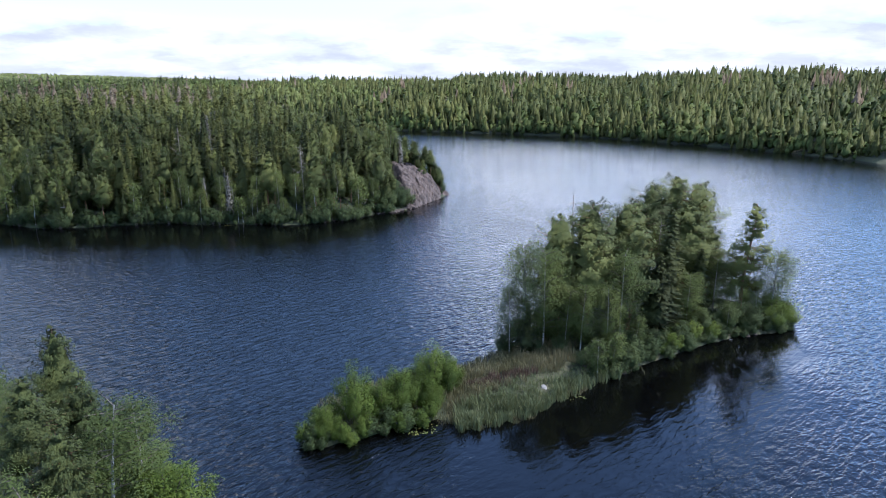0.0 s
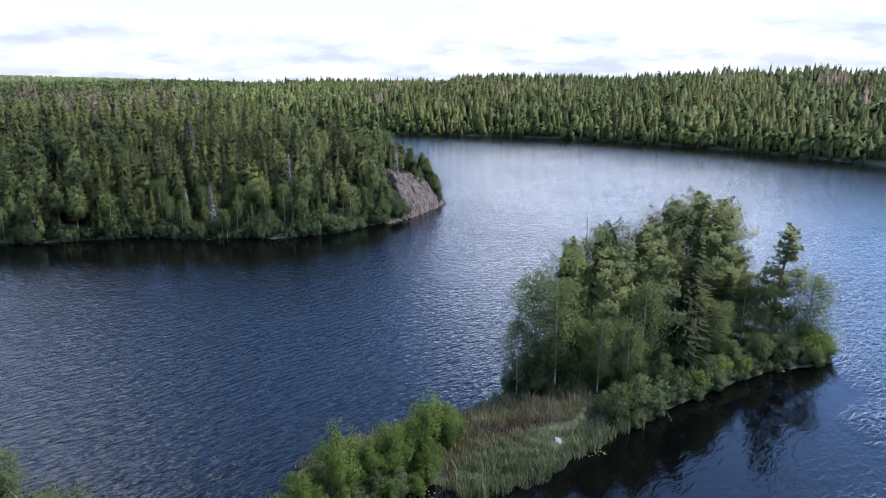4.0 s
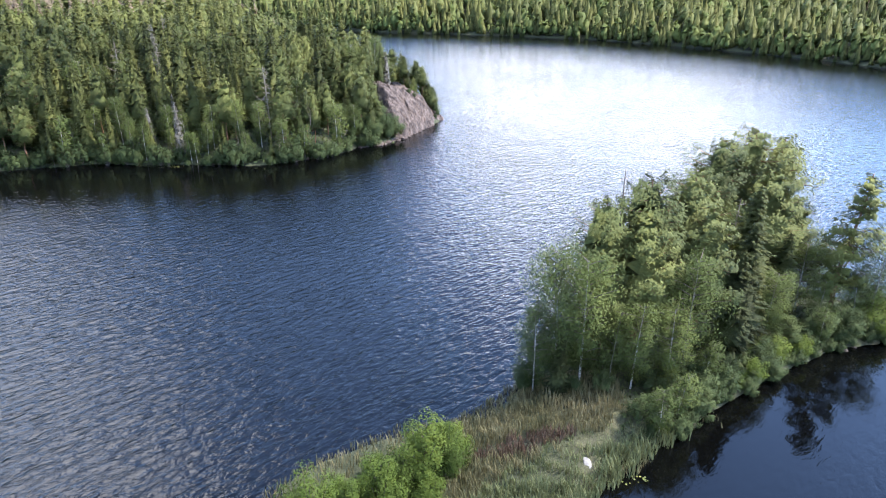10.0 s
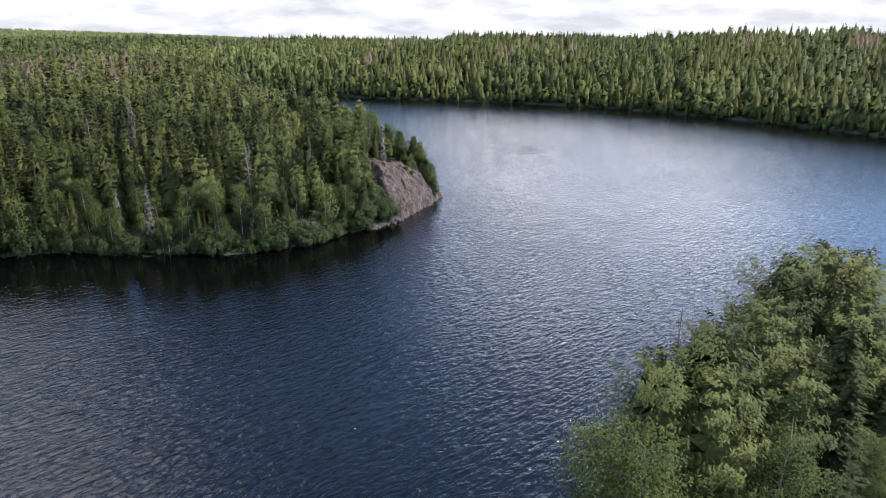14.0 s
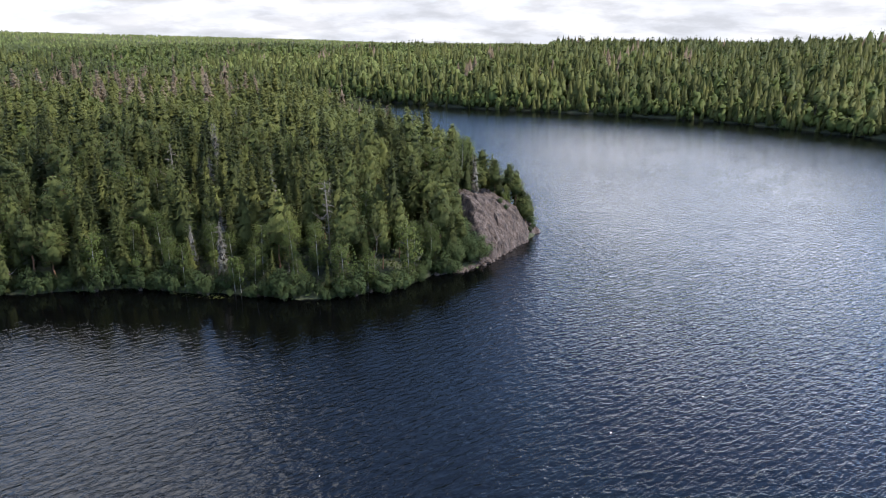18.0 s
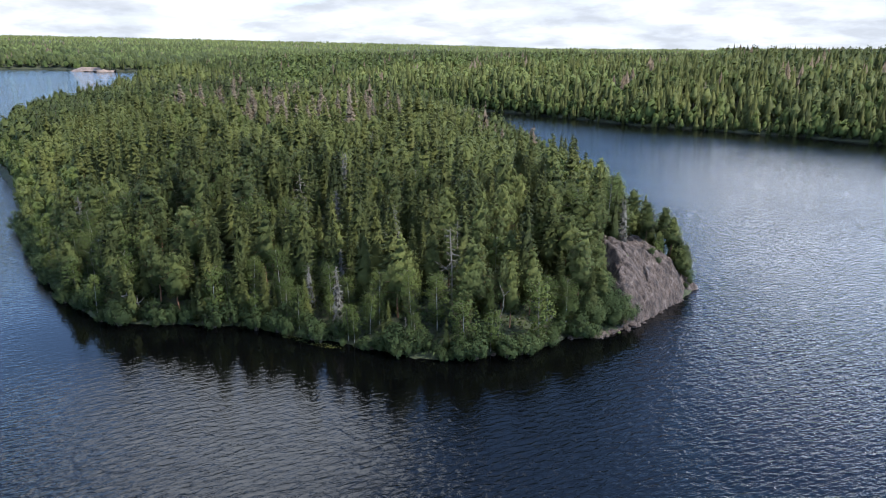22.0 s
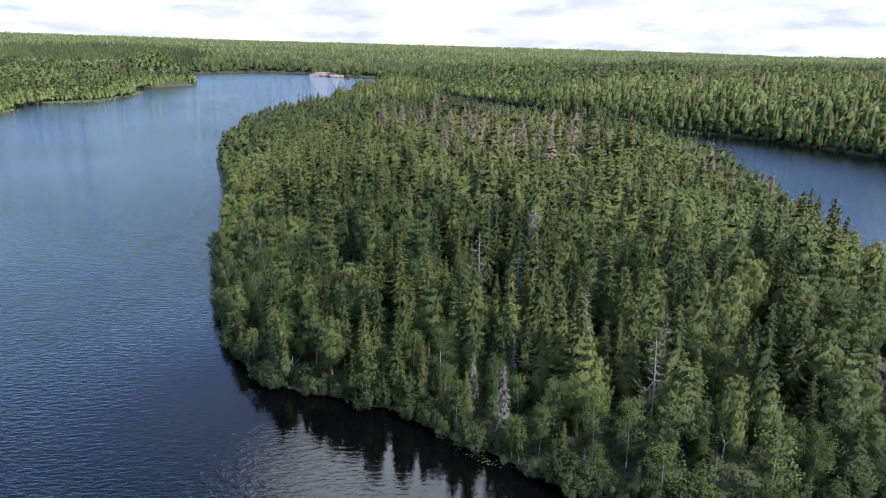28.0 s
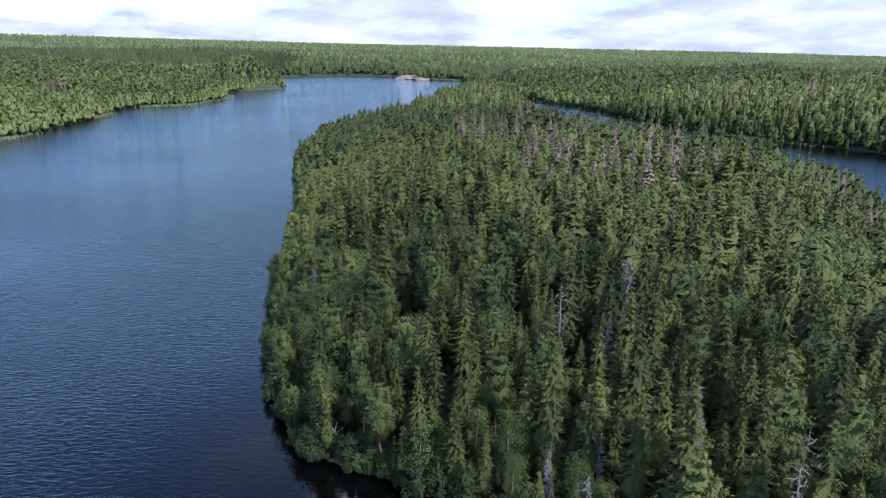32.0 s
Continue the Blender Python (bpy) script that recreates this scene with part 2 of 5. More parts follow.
def foliage(name, dark, mid, light, translucent=0.25, tree_scale=0.16, gloss=0.7):
    """Leaves or needles: colour differs from tree to tree, branch to branch and leaf to leaf."""
    m, n, l, b = material(name)
    geo = n.new("ShaderNodeNewGeometry")
    info = n.new("ShaderNodeObjectInfo")
    big = noise_node(n, l, tree_scale, 1, 0.4, geo.outputs["Position"])
    small = noise_node(n, l, 1.3, 3, 0.6, geo.outputs["Position"])
    stand = noise_node(n, l, 0.011, 3, 0.55, geo.outputs["Position"])
    st = n.new("ShaderNodeMath"); st.operation = "MULTIPLY_ADD"
    l.new(stand.outputs["Fac"], st.inputs[0]); st.inputs[1].default_value, st.inputs[2].default_value = 0.9, -0.45
    sm = n.new("ShaderNodeMath"); sm.operation = "MULTIPLY_ADD"
    l.new(small.outputs["Fac"], sm.inputs[0]); sm.inputs[1].default_value, sm.inputs[2].default_value = 0.5, 0.27
    st2 = n.new("ShaderNodeMath"); st2.operation = "ADD"
    l.new(sm.outputs[0], st2.inputs[0]); l.new(st.outputs[0], st2.inputs[1])
    a = n.new("ShaderNodeMath"); a.operation = "MULTIPLY_ADD"
    l.new(big.outputs["Fac"], a.inputs[0]); a.inputs[1].default_value = 0.9
    l.new(st2.outputs[0], a.inputs[2])
    c = n.new("ShaderNodeMath"); c.operation = "MULTIPLY_ADD"
    l.new(geo.outputs["Random Per Island"], c.inputs[0]); c.inputs[1].default_value = 0.12
    l.new(a.outputs[0], c.inputs[2])
    d = n.new("ShaderNodeMath"); d.operation = "MULTIPLY_ADD"
    l.new(info.outputs["Random"], d.inputs[0]); d.inputs[1].default_value = 0.45
    l.new(c.outputs[0], d.inputs[2])
    e = n.new("ShaderNodeMath"); e.operation = "MULTIPLY"; e.inputs[1].default_value = 0.5
    l.new(d.outputs[0], e.inputs[0])
    r = ramp_node(n, l, e.outputs[0], [(0.36, dark), (0.60, mid), (0.86, light)])
    l.new(r.outputs[0], b.inputs["Base Color"])
    b.inputs["Roughness"].default_value = gloss
    b.inputs["Specular IOR Level"].default_value = 0.18
    tuft = noise_node(n, l, 2.6, 3, 0.7, geo.outputs["Position"])
    bp = n.new("ShaderNodeBump")
    bp.inputs["Strength"].default_value, bp.inputs["Distance"].default_value = 0.7, 0.35
    l.new(tuft.outputs["Fac"], bp.inputs["Height"]); l.new(bp.outputs[0], b.inputs["Normal"])
    t = n.new("ShaderNodeBsdfTranslucent")
    l.new(r.outputs[0], t.inputs[0])
    mix = n.new("ShaderNodeMixShader")
    mix.inputs[0].default_value = translucent
    l.new(b.outputs[0], mix.inputs[1]); l.new(t.outputs[0], mix.inputs[2])
    l.new(mix.outputs[0], n["Material Output"].inputs[0])
    return m


def bark(name, low, high, scale=6.0, stretch=0.25, rough=0.85):
    m, n, l, b = material(name)
    tc = n.new("ShaderNodeTexCoord")
    mp = n.new("ShaderNodeMapping")
    mp.inputs["Scale"].default_value = (1, 1, stretch)
    l.new(tc.outputs["Object"], mp.inputs[0])
    nz = noise_node(n, l, scale, 5, 0.65, mp.outputs[0])
    r = ramp_node(n, l, nz.outputs["Fac"], [(0.32, low), (0.68, high)])
    l.new(r.outputs[0], b.inputs["Base Color"])
    b.inputs["Roughness"].default_value = rough
    bp = n.new("ShaderNodeBump")
    bp.inputs["Strength"].default_value, bp.inputs["Distance"].default_value = 0.6, 0.04
    l.new(nz.outputs["Fac"], bp.inputs["Height"]); l.new(bp.outputs[0], b.inputs["Normal"])
    return m


M_SPRUCE = foliage("spruce_needles", (0.017, 0.024, 0.008), (0.056, 0.068, 0.019), (0.132, 0.138, 0.038), 0.22)
M_PINE = foliage("pine_needles", (0.027, 0.038, 0.013), (0.076, 0.092, 0.026), (0.152, 0.164, 0.045), 0.22)
M_BIRCH = foliage("birch_leaves", (0.033, 0.049, 0.013), (0.070, 0.096, 0.024), (0.138, 0.164, 0.042), 0.30)
M_ALDER = foliage("alder_leaves", (0.034, 0.056, 0.008), (0.076, 0.112, 0.017), (0.150, 0.190, 0.034), 0.36)
M_BROWN = foliage("dead_spruce_needles", (0.075, 0.055, 0.036), (0.150, 0.113, 0.074), (0.235, 0.187, 0.128), 0.15)
# light green broadleaf, its tone also standing in for sun on far woods
M_DECID = foliage("broad_leaves", (0.065, 0.088, 0.026), (0.138, 0.172, 0.052), (0.25, 0.272, 0.088), 0.35)
M_STONE = bark("pale_boulder_stone", (0.13, 0.12, 0.105), (0.28, 0.265, 0.24), 3.0, 1.0)
M_GREY = foliage("lichen_grey_needles", (0.06, 0.058, 0.048), (0.115, 0.11, 0.092), (0.19, 0.178, 0.155), 0.12)
M_SHRUB = foliage("willow_leaves", (0.018, 0.031, 0.011), (0.047, 0.070, 0.023), (0.100, 0.128, 0.044), 0.28)
M_REEDG = foliage("reed_leaves", (0.080, 0.095, 0.040), (0.150, 0.165, 0.074), (0.26, 0.27, 0.14), 0.25, 0.5)
M_REED = foliage("reed_blades", (0.045, 0.048, 0.020), (0.105, 0.100, 0.046), (0.21, 0.185, 0.10), 0.25, 0.45)
M_SEDGE = foliage("withered_sedge", (0.035, 0.022, 0.016), (0.085, 0.055, 0.038), (0.16, 0.115, 0.075), 0.2, 0.6)
M_BARK_P = bark("pine_bark", (0.10, 0.055, 0.035), (0.30, 0.15, 0.08))
M_BARK_S = bark("spruce_bark", (0.06, 0.05, 0.042), (0.15, 0.12, 0.10))
M_BARK_B = bark("birch_bark", (0.10, 0.09, 0.08), (0.62, 0.60, 0.55), 3.0, 2.5, 0.6)
M_DEADW = bark("dead_wood", (0.11, 0.092, 0.075), (0.30, 0.26, 0.215), 5.0, 0.2)


def ground_material():
    m, n, l, b = material("forest_floor")
    geo = n.new("ShaderNodeNewGeometry")
    n1 = noise_node(n, l, 0.12, 6, 0.6, geo.outputs["Position"])
    n2 = noise_node(n, l, 1.7, 6, 0.7, geo.outputs["Position"])
    r1 = ramp_node(n, l, n1.outputs["Fac"], [(0.3, (0.020, 0.026, 0.012)), (0.5, (0.040, 0.050, 0.020)), (0.75, (0.085, 0.075, 0.040))])
    r2 = ramp_node(n, l, n2.outputs["Fac"], [(0.3, (0.5, 0.5, 0.5)), (0.75, (1.25, 1.2, 1.1))])
    x = n.new("ShaderNodeMix"); x.data_type = "RGBA"; x.blend_type = "MULTIPLY"
    x.inputs[0].default_value = 1.0
    l.new(r1.outputs[0], x.inputs[6]); l.new(r2.outputs[0], x.inputs[7])
    l.new(x.outputs[2], b.inputs["Base Color"])
    b.inputs["Roughness"].default_value = 0.95
    bp = n.new("ShaderNodeBump")
    bp.inputs["Strength"].default_value, bp.inputs["Distance"].default_value = 0.8, 0.3
    l.new(n2.outputs["Fac"], bp.inputs["Height"]); l.new(bp.outputs[0], b.inputs["Normal"])
    return m


def water_material():
    m, n, l, b = material("lake_water")
    geo = n.new("ShaderNodeNewGeometry")
    b.inputs["Base Color"].default_value = (0.0011, 0.0012, 0.0012, 1)
    b.inputs["Roughness"].default_value = 0.035
    b.inputs["IOR"].default_value = 1.333
    # wind ripples: short crests across the wind, over a slow swell, with calm patches
    mp = n.new("ShaderNodeMapping")
    mp.vector_type = "TEXTURE"
    mp.inputs["Rotation"].default_value = (0, 0, radians(45))
    mp.inputs["Scale"].default_value = (2.5, 1.0, 1.0)
    l.new(geo.outputs["Position"], mp.inputs[0])
    rip = noise_node(n, l, 1.5, 3, 0.55, mp.outputs[0])
    rip.inputs["Distortion"].default_value = 0.6
    fine = noise_node(n, l, 3.4, 2, 0.5, mp.outputs[0])
    calm = noise_node(n, l, 0.012, 3, 0.5, geo.outputs["Position"])
    wind = n.new("ShaderNodeAttribute"); wind.attribute_name = "wind"
    cr0 = ramp_node(n, l, calm.outputs["Fac"], [(0.35, (0.75, 0.75, 0.75)), (0.65, (1.05, 1.05, 1.05))])
    cr = n.new("ShaderNodeMath"); cr.operation = "MULTIPLY"
    l.new(cr0.outputs[0], cr.inputs[0]); l.new(wind.outputs["Fac"], cr.inputs[1])
    add = n.new("ShaderNodeMath"); add.operation = "MULTIPLY_ADD"
    l.new(fine.outputs["Fac"], add.inputs[0]); add.inputs[1].default_value = 0.22
    l.new(rip.outputs["Fac"], add.inputs[2])
    mul = n.new("ShaderNodeMath"); mul.operation = "MULTIPLY"
    l.new(add.outputs[0], mul.inputs[0]); l.new(cr.outputs[0], mul.inputs[1])
    bp = n.new("ShaderNodeBump")
    bp.inputs["Strength"].default_value, bp.inputs["Distance"].default_value = 1.0, 0.27
    l.new(mul.outputs[0], bp.inputs["Height"]); l.new(bp.outputs[0], b.inputs["Normal"])
    return m


def rock_material():
    """Granite: pinkish slabs parted by oblique joints, with pale lichen and dark seepage."""
    m, n, l, b = material("weathered_granite")
    tc = n.new("ShaderNodeNewGeometry")
    mp = n.new("ShaderNodeMapping")
    mp.inputs["Rotation"].default_value = (0.75, 0.0, 0.5)
    mp.inputs["Scale"].default_value = (1.0, 1.0, 0.30)
    l.new(tc.outputs["Position"], mp.inputs[0])
    warp = noise_node(n, l, 0.7, 3, 0.5, tc.outputs["Position"])
    wv = n.new("ShaderNodeVectorMath"); wv.operation = "MULTIPLY_ADD"
    wv.inputs[1].default_value = (3.4, 3.4, 3.4)
    l.new(warp.outputs["Color"], wv.inputs[0]); l.new(mp.outputs[0], wv.inputs[2])
    vo = n.new("ShaderNodeTexVoronoi"); vo.feature = "DISTANCE_TO_EDGE"; vo.inputs["Scale"].default_value = 0.62
    vc = n.new("ShaderNodeTexVoronoi"); vc.feature = "F1"; vc.inputs["Scale"].default_value = 0.62
    l.new(wv.outputs[0], vo.inputs["Vector"]); l.new(wv.outputs[0], vc.inputs["Vector"])
    joint = ramp_node(n, l, vo.outputs["Distance"], [(0.0, (0.80, 0.79, 0.78)), (0.02, (0.97, 0.97, 0.97)), (0.06, (1, 1, 1))])
    streak = n.new("ShaderNodeMapping"); streak.vector_type = "TEXTURE"
    streak.inputs["Rotation"].default_value = (0.0, 0.35, 0.5)
    streak.inputs["Scale"].default_value = (1.0, 1.0, 4.5)
    l.new(tc.outputs["Position"], streak.inputs[0])
    n1 = noise_node(n, l, 0.9, 7, 0.66, streak.outputs[0])
    n2 = noise_node(n, l, 4.0, 6, 0.65, tc.outputs["Position"])
    r1 = ramp_node(n, l, n1.outputs["Fac"], [(0.32, (0.022, 0.016, 0.013)), (0.45, (0.068, 0.047, 0.037)), (0.57, (0.120, 0.086, 0.067)), (0.70, (0.195, 0.157, 0.130))])
    r2 = ramp_node(n, l, n2.outputs["Fac"], [(0.34, (0.55, 0.55, 0.55)), (0.55, (1, 1, 1)), (0.8, (1.2, 1.2, 1.2))])
    sl = n.new("ShaderNodeMapRange"); sl.inputs[3].default_value, sl.inputs[4].default_value = 0.82, 1.12
    l.new(vc.outputs["Color"], sl.inputs[0])
    x = n.new("ShaderNodeMix"); x.data_type = "RGBA"; x.blend_type = "MULTIPLY"; x.inputs[0].default_value = 0.85
    l.new(r1.outputs[0], x.inputs[6]); l.new(r2.outputs[0], x.inputs[7])
    y = n.new("ShaderNodeMix"); y.data_type = "RGBA"; y.blend_type = "MULTIPLY"; y.inputs[0].default_value = 1.0
    l.new(x.outputs[2], y.inputs[6]); l.new(joint.outputs[0], y.inputs[7])
    z = n.new("ShaderNodeVectorMath"); z.operation = "SCALE"
    l.new(y.outputs[2], z.inputs[0]); l.new(sl.outputs[0], z.inputs["Scale"])
    l.new(z.outputs[0], b.inputs["Base Color"])
    b.inputs["Roughness"].default_value = 0.85
    hgt = n.new("ShaderNodeMath"); hgt.operation = "MULTIPLY_ADD"; hgt.inputs[1].default_value = 0.9
    jb = ramp_node(n, l, vo.outputs["Distance"], [(0.0, (0, 0, 0)), (0.05, (0.35, 0.35, 0.35))])
    l.new(n2.outputs["Fac"], hgt.inputs[0]); l.new(jb.outputs[0], hgt.inputs[2])
    bp = n.new("ShaderNodeBump")
    bp.inputs["Strength"].default_value, bp.inputs["Distance"].default_value = 1.0, 0.38
    l.new(hgt.outputs[0], bp.inputs["Height"]); l.new(bp.outputs[0], b.inputs["Normal"])
    return m


M_GROUND, M_WATER, M_ROCK = ground_material(), water_material(), rock_material()

# ---------------------------------------------------------------- plan of the shores
LAKE = [(192, 272), (182, 294), (158, 332), (125, 368), (89, 400), (40, 420), (4, 428), (-43, 438), (-91, 464), (-122, 477),
        (-196, 488), (-300, 540), (-396, 600), (-455, 618), (-560, 690), (-700, 790), (-868, 900), (-913, 912), (-945, 862), (-985, 876),
        (-1098, 915), (-1164, 890), (-1185, 830), (-1183, 721), (-1120, 620), (-900, 560), (-842, 530), (-832, 505), (-826, 462), (-788, 415),
        (-722, 390), (-690, 368), (-650, 318), (-655, 278), (-628, 246), (-563, 212), (-519, 177), (-480, 148), (-450, 60), (-420, 0),
        (-330, -70), (-150, -60), (-75, -15), (-55, 10), (-42, 18), (-30, 16), (-22, 9), (-18, 2), (-17, -12), (-10, -70),
        (60, -140), (200, -170), (330, -120), (290, 0), (255, 90), (225, 170), (205, 230)]
ISLAND = [(-3, 153), (-5.5, 147), (-10, 137), (-14, 131), (-19, 129), (-23, 122), (-29, 117), (-38, 113), (-47, 113), (-59, 113),
          (-68, 113), (-76, 110), (-87, 106), (-94, 106), (-103, 109), (-115, 115), (-134, 126), (-160, 142), (-198, 168), (-240, 192),
          (-280, 215), (-315, 250), (-342, 300), (-362, 360), (-368, 420), (-340, 450), (-300, 415), (-245, 355), (-185, 318), (-135, 302),
          (-98, 298), (-70, 283), (-40, 235), (-19, 195), (-6, 170), (-1.2, 160)]
ISLET = [(-12, 16), (-8, 18), (-4, 20.5), (0, 22), (3, 21), (6, 22), (9, 24), (12, 27), (17, 31), (21, 34),
         (27, 38.2), (35, 44), (42, 47), (48, 49), (50, 54), (45, 60), (38, 65), (30, 64), (22, 58), (15, 51),
         (10, 44), (7, 38), (4, 35), (1, 33.5), (-4, 32), (-8, 29.5), (-11, 26.5), (-13, 22)]


def inside_distance(poly, x, y):
    """Distance to the outline, positive inside."""
    best = np.full(x.shape, 1e12)
    odd = np.zeros(x.shape, bool)
    for (ax, ay), (bx, by) in zip(poly, poly[1:] + poly[:1]):
        ex, ey = bx - ax, by - ay
        u = np.clip(((x - ax) * ex + (y - ay) * ey) / (ex * ex + ey * ey), 0, 1)
        best = np.minimum(best, (x - ax - u * ex) ** 2 + (y - ay - u * ey) ** 2)
        cross = (ay > y) != (by > y)
        if ey:
            odd ^= cross & (x < ax + (y - ay) * ex / ey)
    return np.where(odd, 1, -1) * np.sqrt(best)


def waves2(x, y, s, seed):
    """Cheap smooth unevenness between about -1 and 1."""
    r = np.random.RandomState(seed)
    out = 0
    for k in range(5):
        a, p = r.uniform(0, 6.28), r.uniform(0, 6.28)
        w = 6.28 / (s * r.uniform(0.6, 1.6))
        out = out + np.sin((x * np.cos(a) + y * np.sin(a)) * w + p)
    return out / 3.0


def bell(x, y, cx, cy, r):
    return np.exp(-((x - cx) ** 2 + (y - cy) ** 2) / (r * r))


def shore_noise(x, y):
    return 1.2 * waves2(x, y, 14, 3) + 0.5 * waves2(x, y, 5, 4)


def land_height(x, y):
    x, y = np.asarray(x, float), np.asarray(y, float)
    dm = -inside_distance(LAKE, x, y) + shore_noise(x, y) * 0.6
    di = inside_distance(ISLAND, x, y) + shore_noise(x, y) * 0.35
    west = 1 / (1 + np.exp((x + 330) / 60))
    near_west = west * (y < 700)
    top = 25 - 9 * near_west + 9.5 * bell(x, y, 270, 370, 150) + 3 * bell(x, y, 20, 560, 160) + 26 * np.clip((-x - 1150) / 1300, 0, 1) - 5 * np.clip((y - 1100) / 1200, 0, 1)
    top = top - 7 * np.clip((y - 560) / 200, 0, 1) * (x < 0) * np.clip((x + 1300) / 300, 0, 1)
    far = np.clip((np.hypot(x, y) - 2500) / 1800, 0, 1)
    az = np.degrees(np.arctan2(x, np.maximum(y, 1)))
    top = top + far * (12 + 46 * np.clip((-az - 36) / 44, 0, 1)) + 14 * bell(x, y, -1480, 480, 330) + 13 * bell(x, y, -960, 230, 190)
    top = top - 20 * bell(x, y, -1010, 430, 95)
    top = top + 3.5 * waves2(x, y, 260, 8) + 1.5 * waves2(x, y, 90, 9)
    hm = 0.25 + top * (1 - np.exp(-np.maximum(dm, 0) / 62)) + 23 * bell(x, y, -870, 496, 46) * (1 - np.exp(-np.maximum(dm, 0) / 14))
    hi = 0.25 + (13.5 + 1.2 * waves2(x, y, 60, 5)) * (1 - np.exp(-np.maximum(di, 0) / 32)) + (5.5 * bell(x, y, -115, 248, 55) + 4.5 * bell(x, y, -190, 272, 50)) * (1 - np.exp(-np.maximum(di, 0) / 14)) + 11.0 * bell(x, y, -322, 378, 45) * (1 - np.exp(-np.maximum(di, 0) / 12)) + 6.0 * bell(x, y, -22, 157, 13) * (1 - np.exp(-np.maximum(di, 0) / 7))
    h = np.where(dm > 0, hm, np.where(di > 0, hi, np.maximum(-6, np.maximum(dm, di) * 0.35 - 0.05)))
    return h


def islet_height(x, y):
    d = inside_distance(ISLET, np.asarray(x, float), np.asarray(y, float)) + 0.5 * waves2(x, y, 6, 12)
    rise = np.clip((np.asarray(x, float) - 3) / 12, 0, 1)
    return np.where(d > 0, 0.08 + (0.25 + 1.3 * rise) * (1 - np.exp(-np.maximum(d, 0) / 3.0)), np.maximum(-2, d * 0.5))


# ---------------------------------------------------------------- mesh helpers
def soft_normals(verts, faces, base, power=0.72):
    """Turns each leaf outwards and lets it take the light much as the whole crown does."""
    v = np.asarray(verts, float)
    faces = np.array(faces)
    out = v - base
    out = out / (np.linalg.norm(out, axis=1, keepdims=True) + 1e-9)
    ng = np.cross(v[faces[:, 1]] - v[faces[:, 0]], v[faces[:, 2]] - v[faces[:, 0]])
    ng /= np.linalg.norm(ng, axis=1, keepdims=True) + 1e-12
    back = (ng * out[faces[:, 0]]).sum(1) < 0
    faces[back] = faces[back][:, ::-1]
    ng[back] *= -1
    n = np.zeros_like(v)
    for k in range(3):
        np.add.at(n, faces[:, k], ng)
    n /= np.linalg.norm(n, axis=1, keepdims=True) + 1e-9
    n = power * out + (1 - power) * n
    return faces, n / (np.linalg.norm(n, axis=1, keepdims=True) + 1e-9)


def set_normals(me, normals):
    at = me.attributes.new("custom_normal", "FLOAT_VECTOR", "POINT")
    at.data.foreach_set("vector", np.ascontiguousarray(normals, np.float32).ravel())
    me.update()


def mesh_np(name, verts, faces, mat, smooth=False):
    me = bpy.data.meshes.new(name)
    verts = np.ascontiguousarray(verts, np.float32)
    faces = np.ascontiguousarray(faces, np.int32)
    k = faces.shape[1]
    me.vertices.add(len(verts)); me.vertices.foreach_set("co", verts.ravel())
    me.loops.add(faces.size); me.loops.foreach_set("vertex_index", faces.ravel())
    me.polygons.add(len(faces))
    me.polygons.foreach_set("loop_start", np.arange(0, faces.size, k, dtype=np.int32))
    me.polygons.foreach_set("loop_total", np.full(len(faces), k, np.int32))
    if smooth:
        me.polygons.foreach_set("use_smooth", np.ones(len(faces), bool))
    me.materials.append(mat)
    me.update(calc_edges=True)
    return me


def part_np(name, verts, faces, mat, parent=None, label="", smooth=False):
    ob = new(name, mesh_np(name, verts, faces, mat, smooth))
    ob.parent = parent
    if label:
        tagged(ob, label)
    return ob


def part(name, bm, mat, parent=None, label=""):
    me = bpy.data.meshes.new(name)
    bm.to_mesh(me)
    bm.free()
    me.materials.append(mat)
    ob = new(name, me)
    ob.parent = parent
    if label:
        tagged(ob, label)
    return ob


def join(pieces):
    """Several (verts, faces) in one."""
    vs, fs, k = [], [], 0
    for v, f in pieces:
        vs.append(v); fs.append(np.asarray(f) + k); k += len(v)
    return np.concatenate(vs), np.concatenate(fs)


def tube(points, radii, sides=5):
    """A tapered limb through points; triangles."""
    p = np.asarray(points, float)
    n = len(p)
    t = np.gradient(p, axis=0)
    t /= np.linalg.norm(t, axis=1, keepdims=True) + 1e-9
    ref = np.where(np.abs(t[:, 2:3]) > 0.9, [[1.0, 0, 0]], [[0, 0, 1.0]])
    u = np.cross(t, ref); u /= np.linalg.norm(u, axis=1, keepdims=True) + 1e-9
    w = np.cross(t, u)
    a = np.arange(sides) / sides * 2 * np.pi
    ring = np.cos(a)[None, :, None] * u[:, None] + np.sin(a)[None, :, None] * w[:, None]
    v = (p[:, None] + ring * np.asarray(radii, float)[:, None, None]).reshape(-1, 3)
    f = []
    for i in range(n - 1):
        for j in range(sides):
            a0, a1 = i * sides + j, i * sides + (j + 1) % sides
            f += [(a0, a1, a1 + sides), (a0, a1 + sides, a0 + sides)]
    return v, np.array(f)


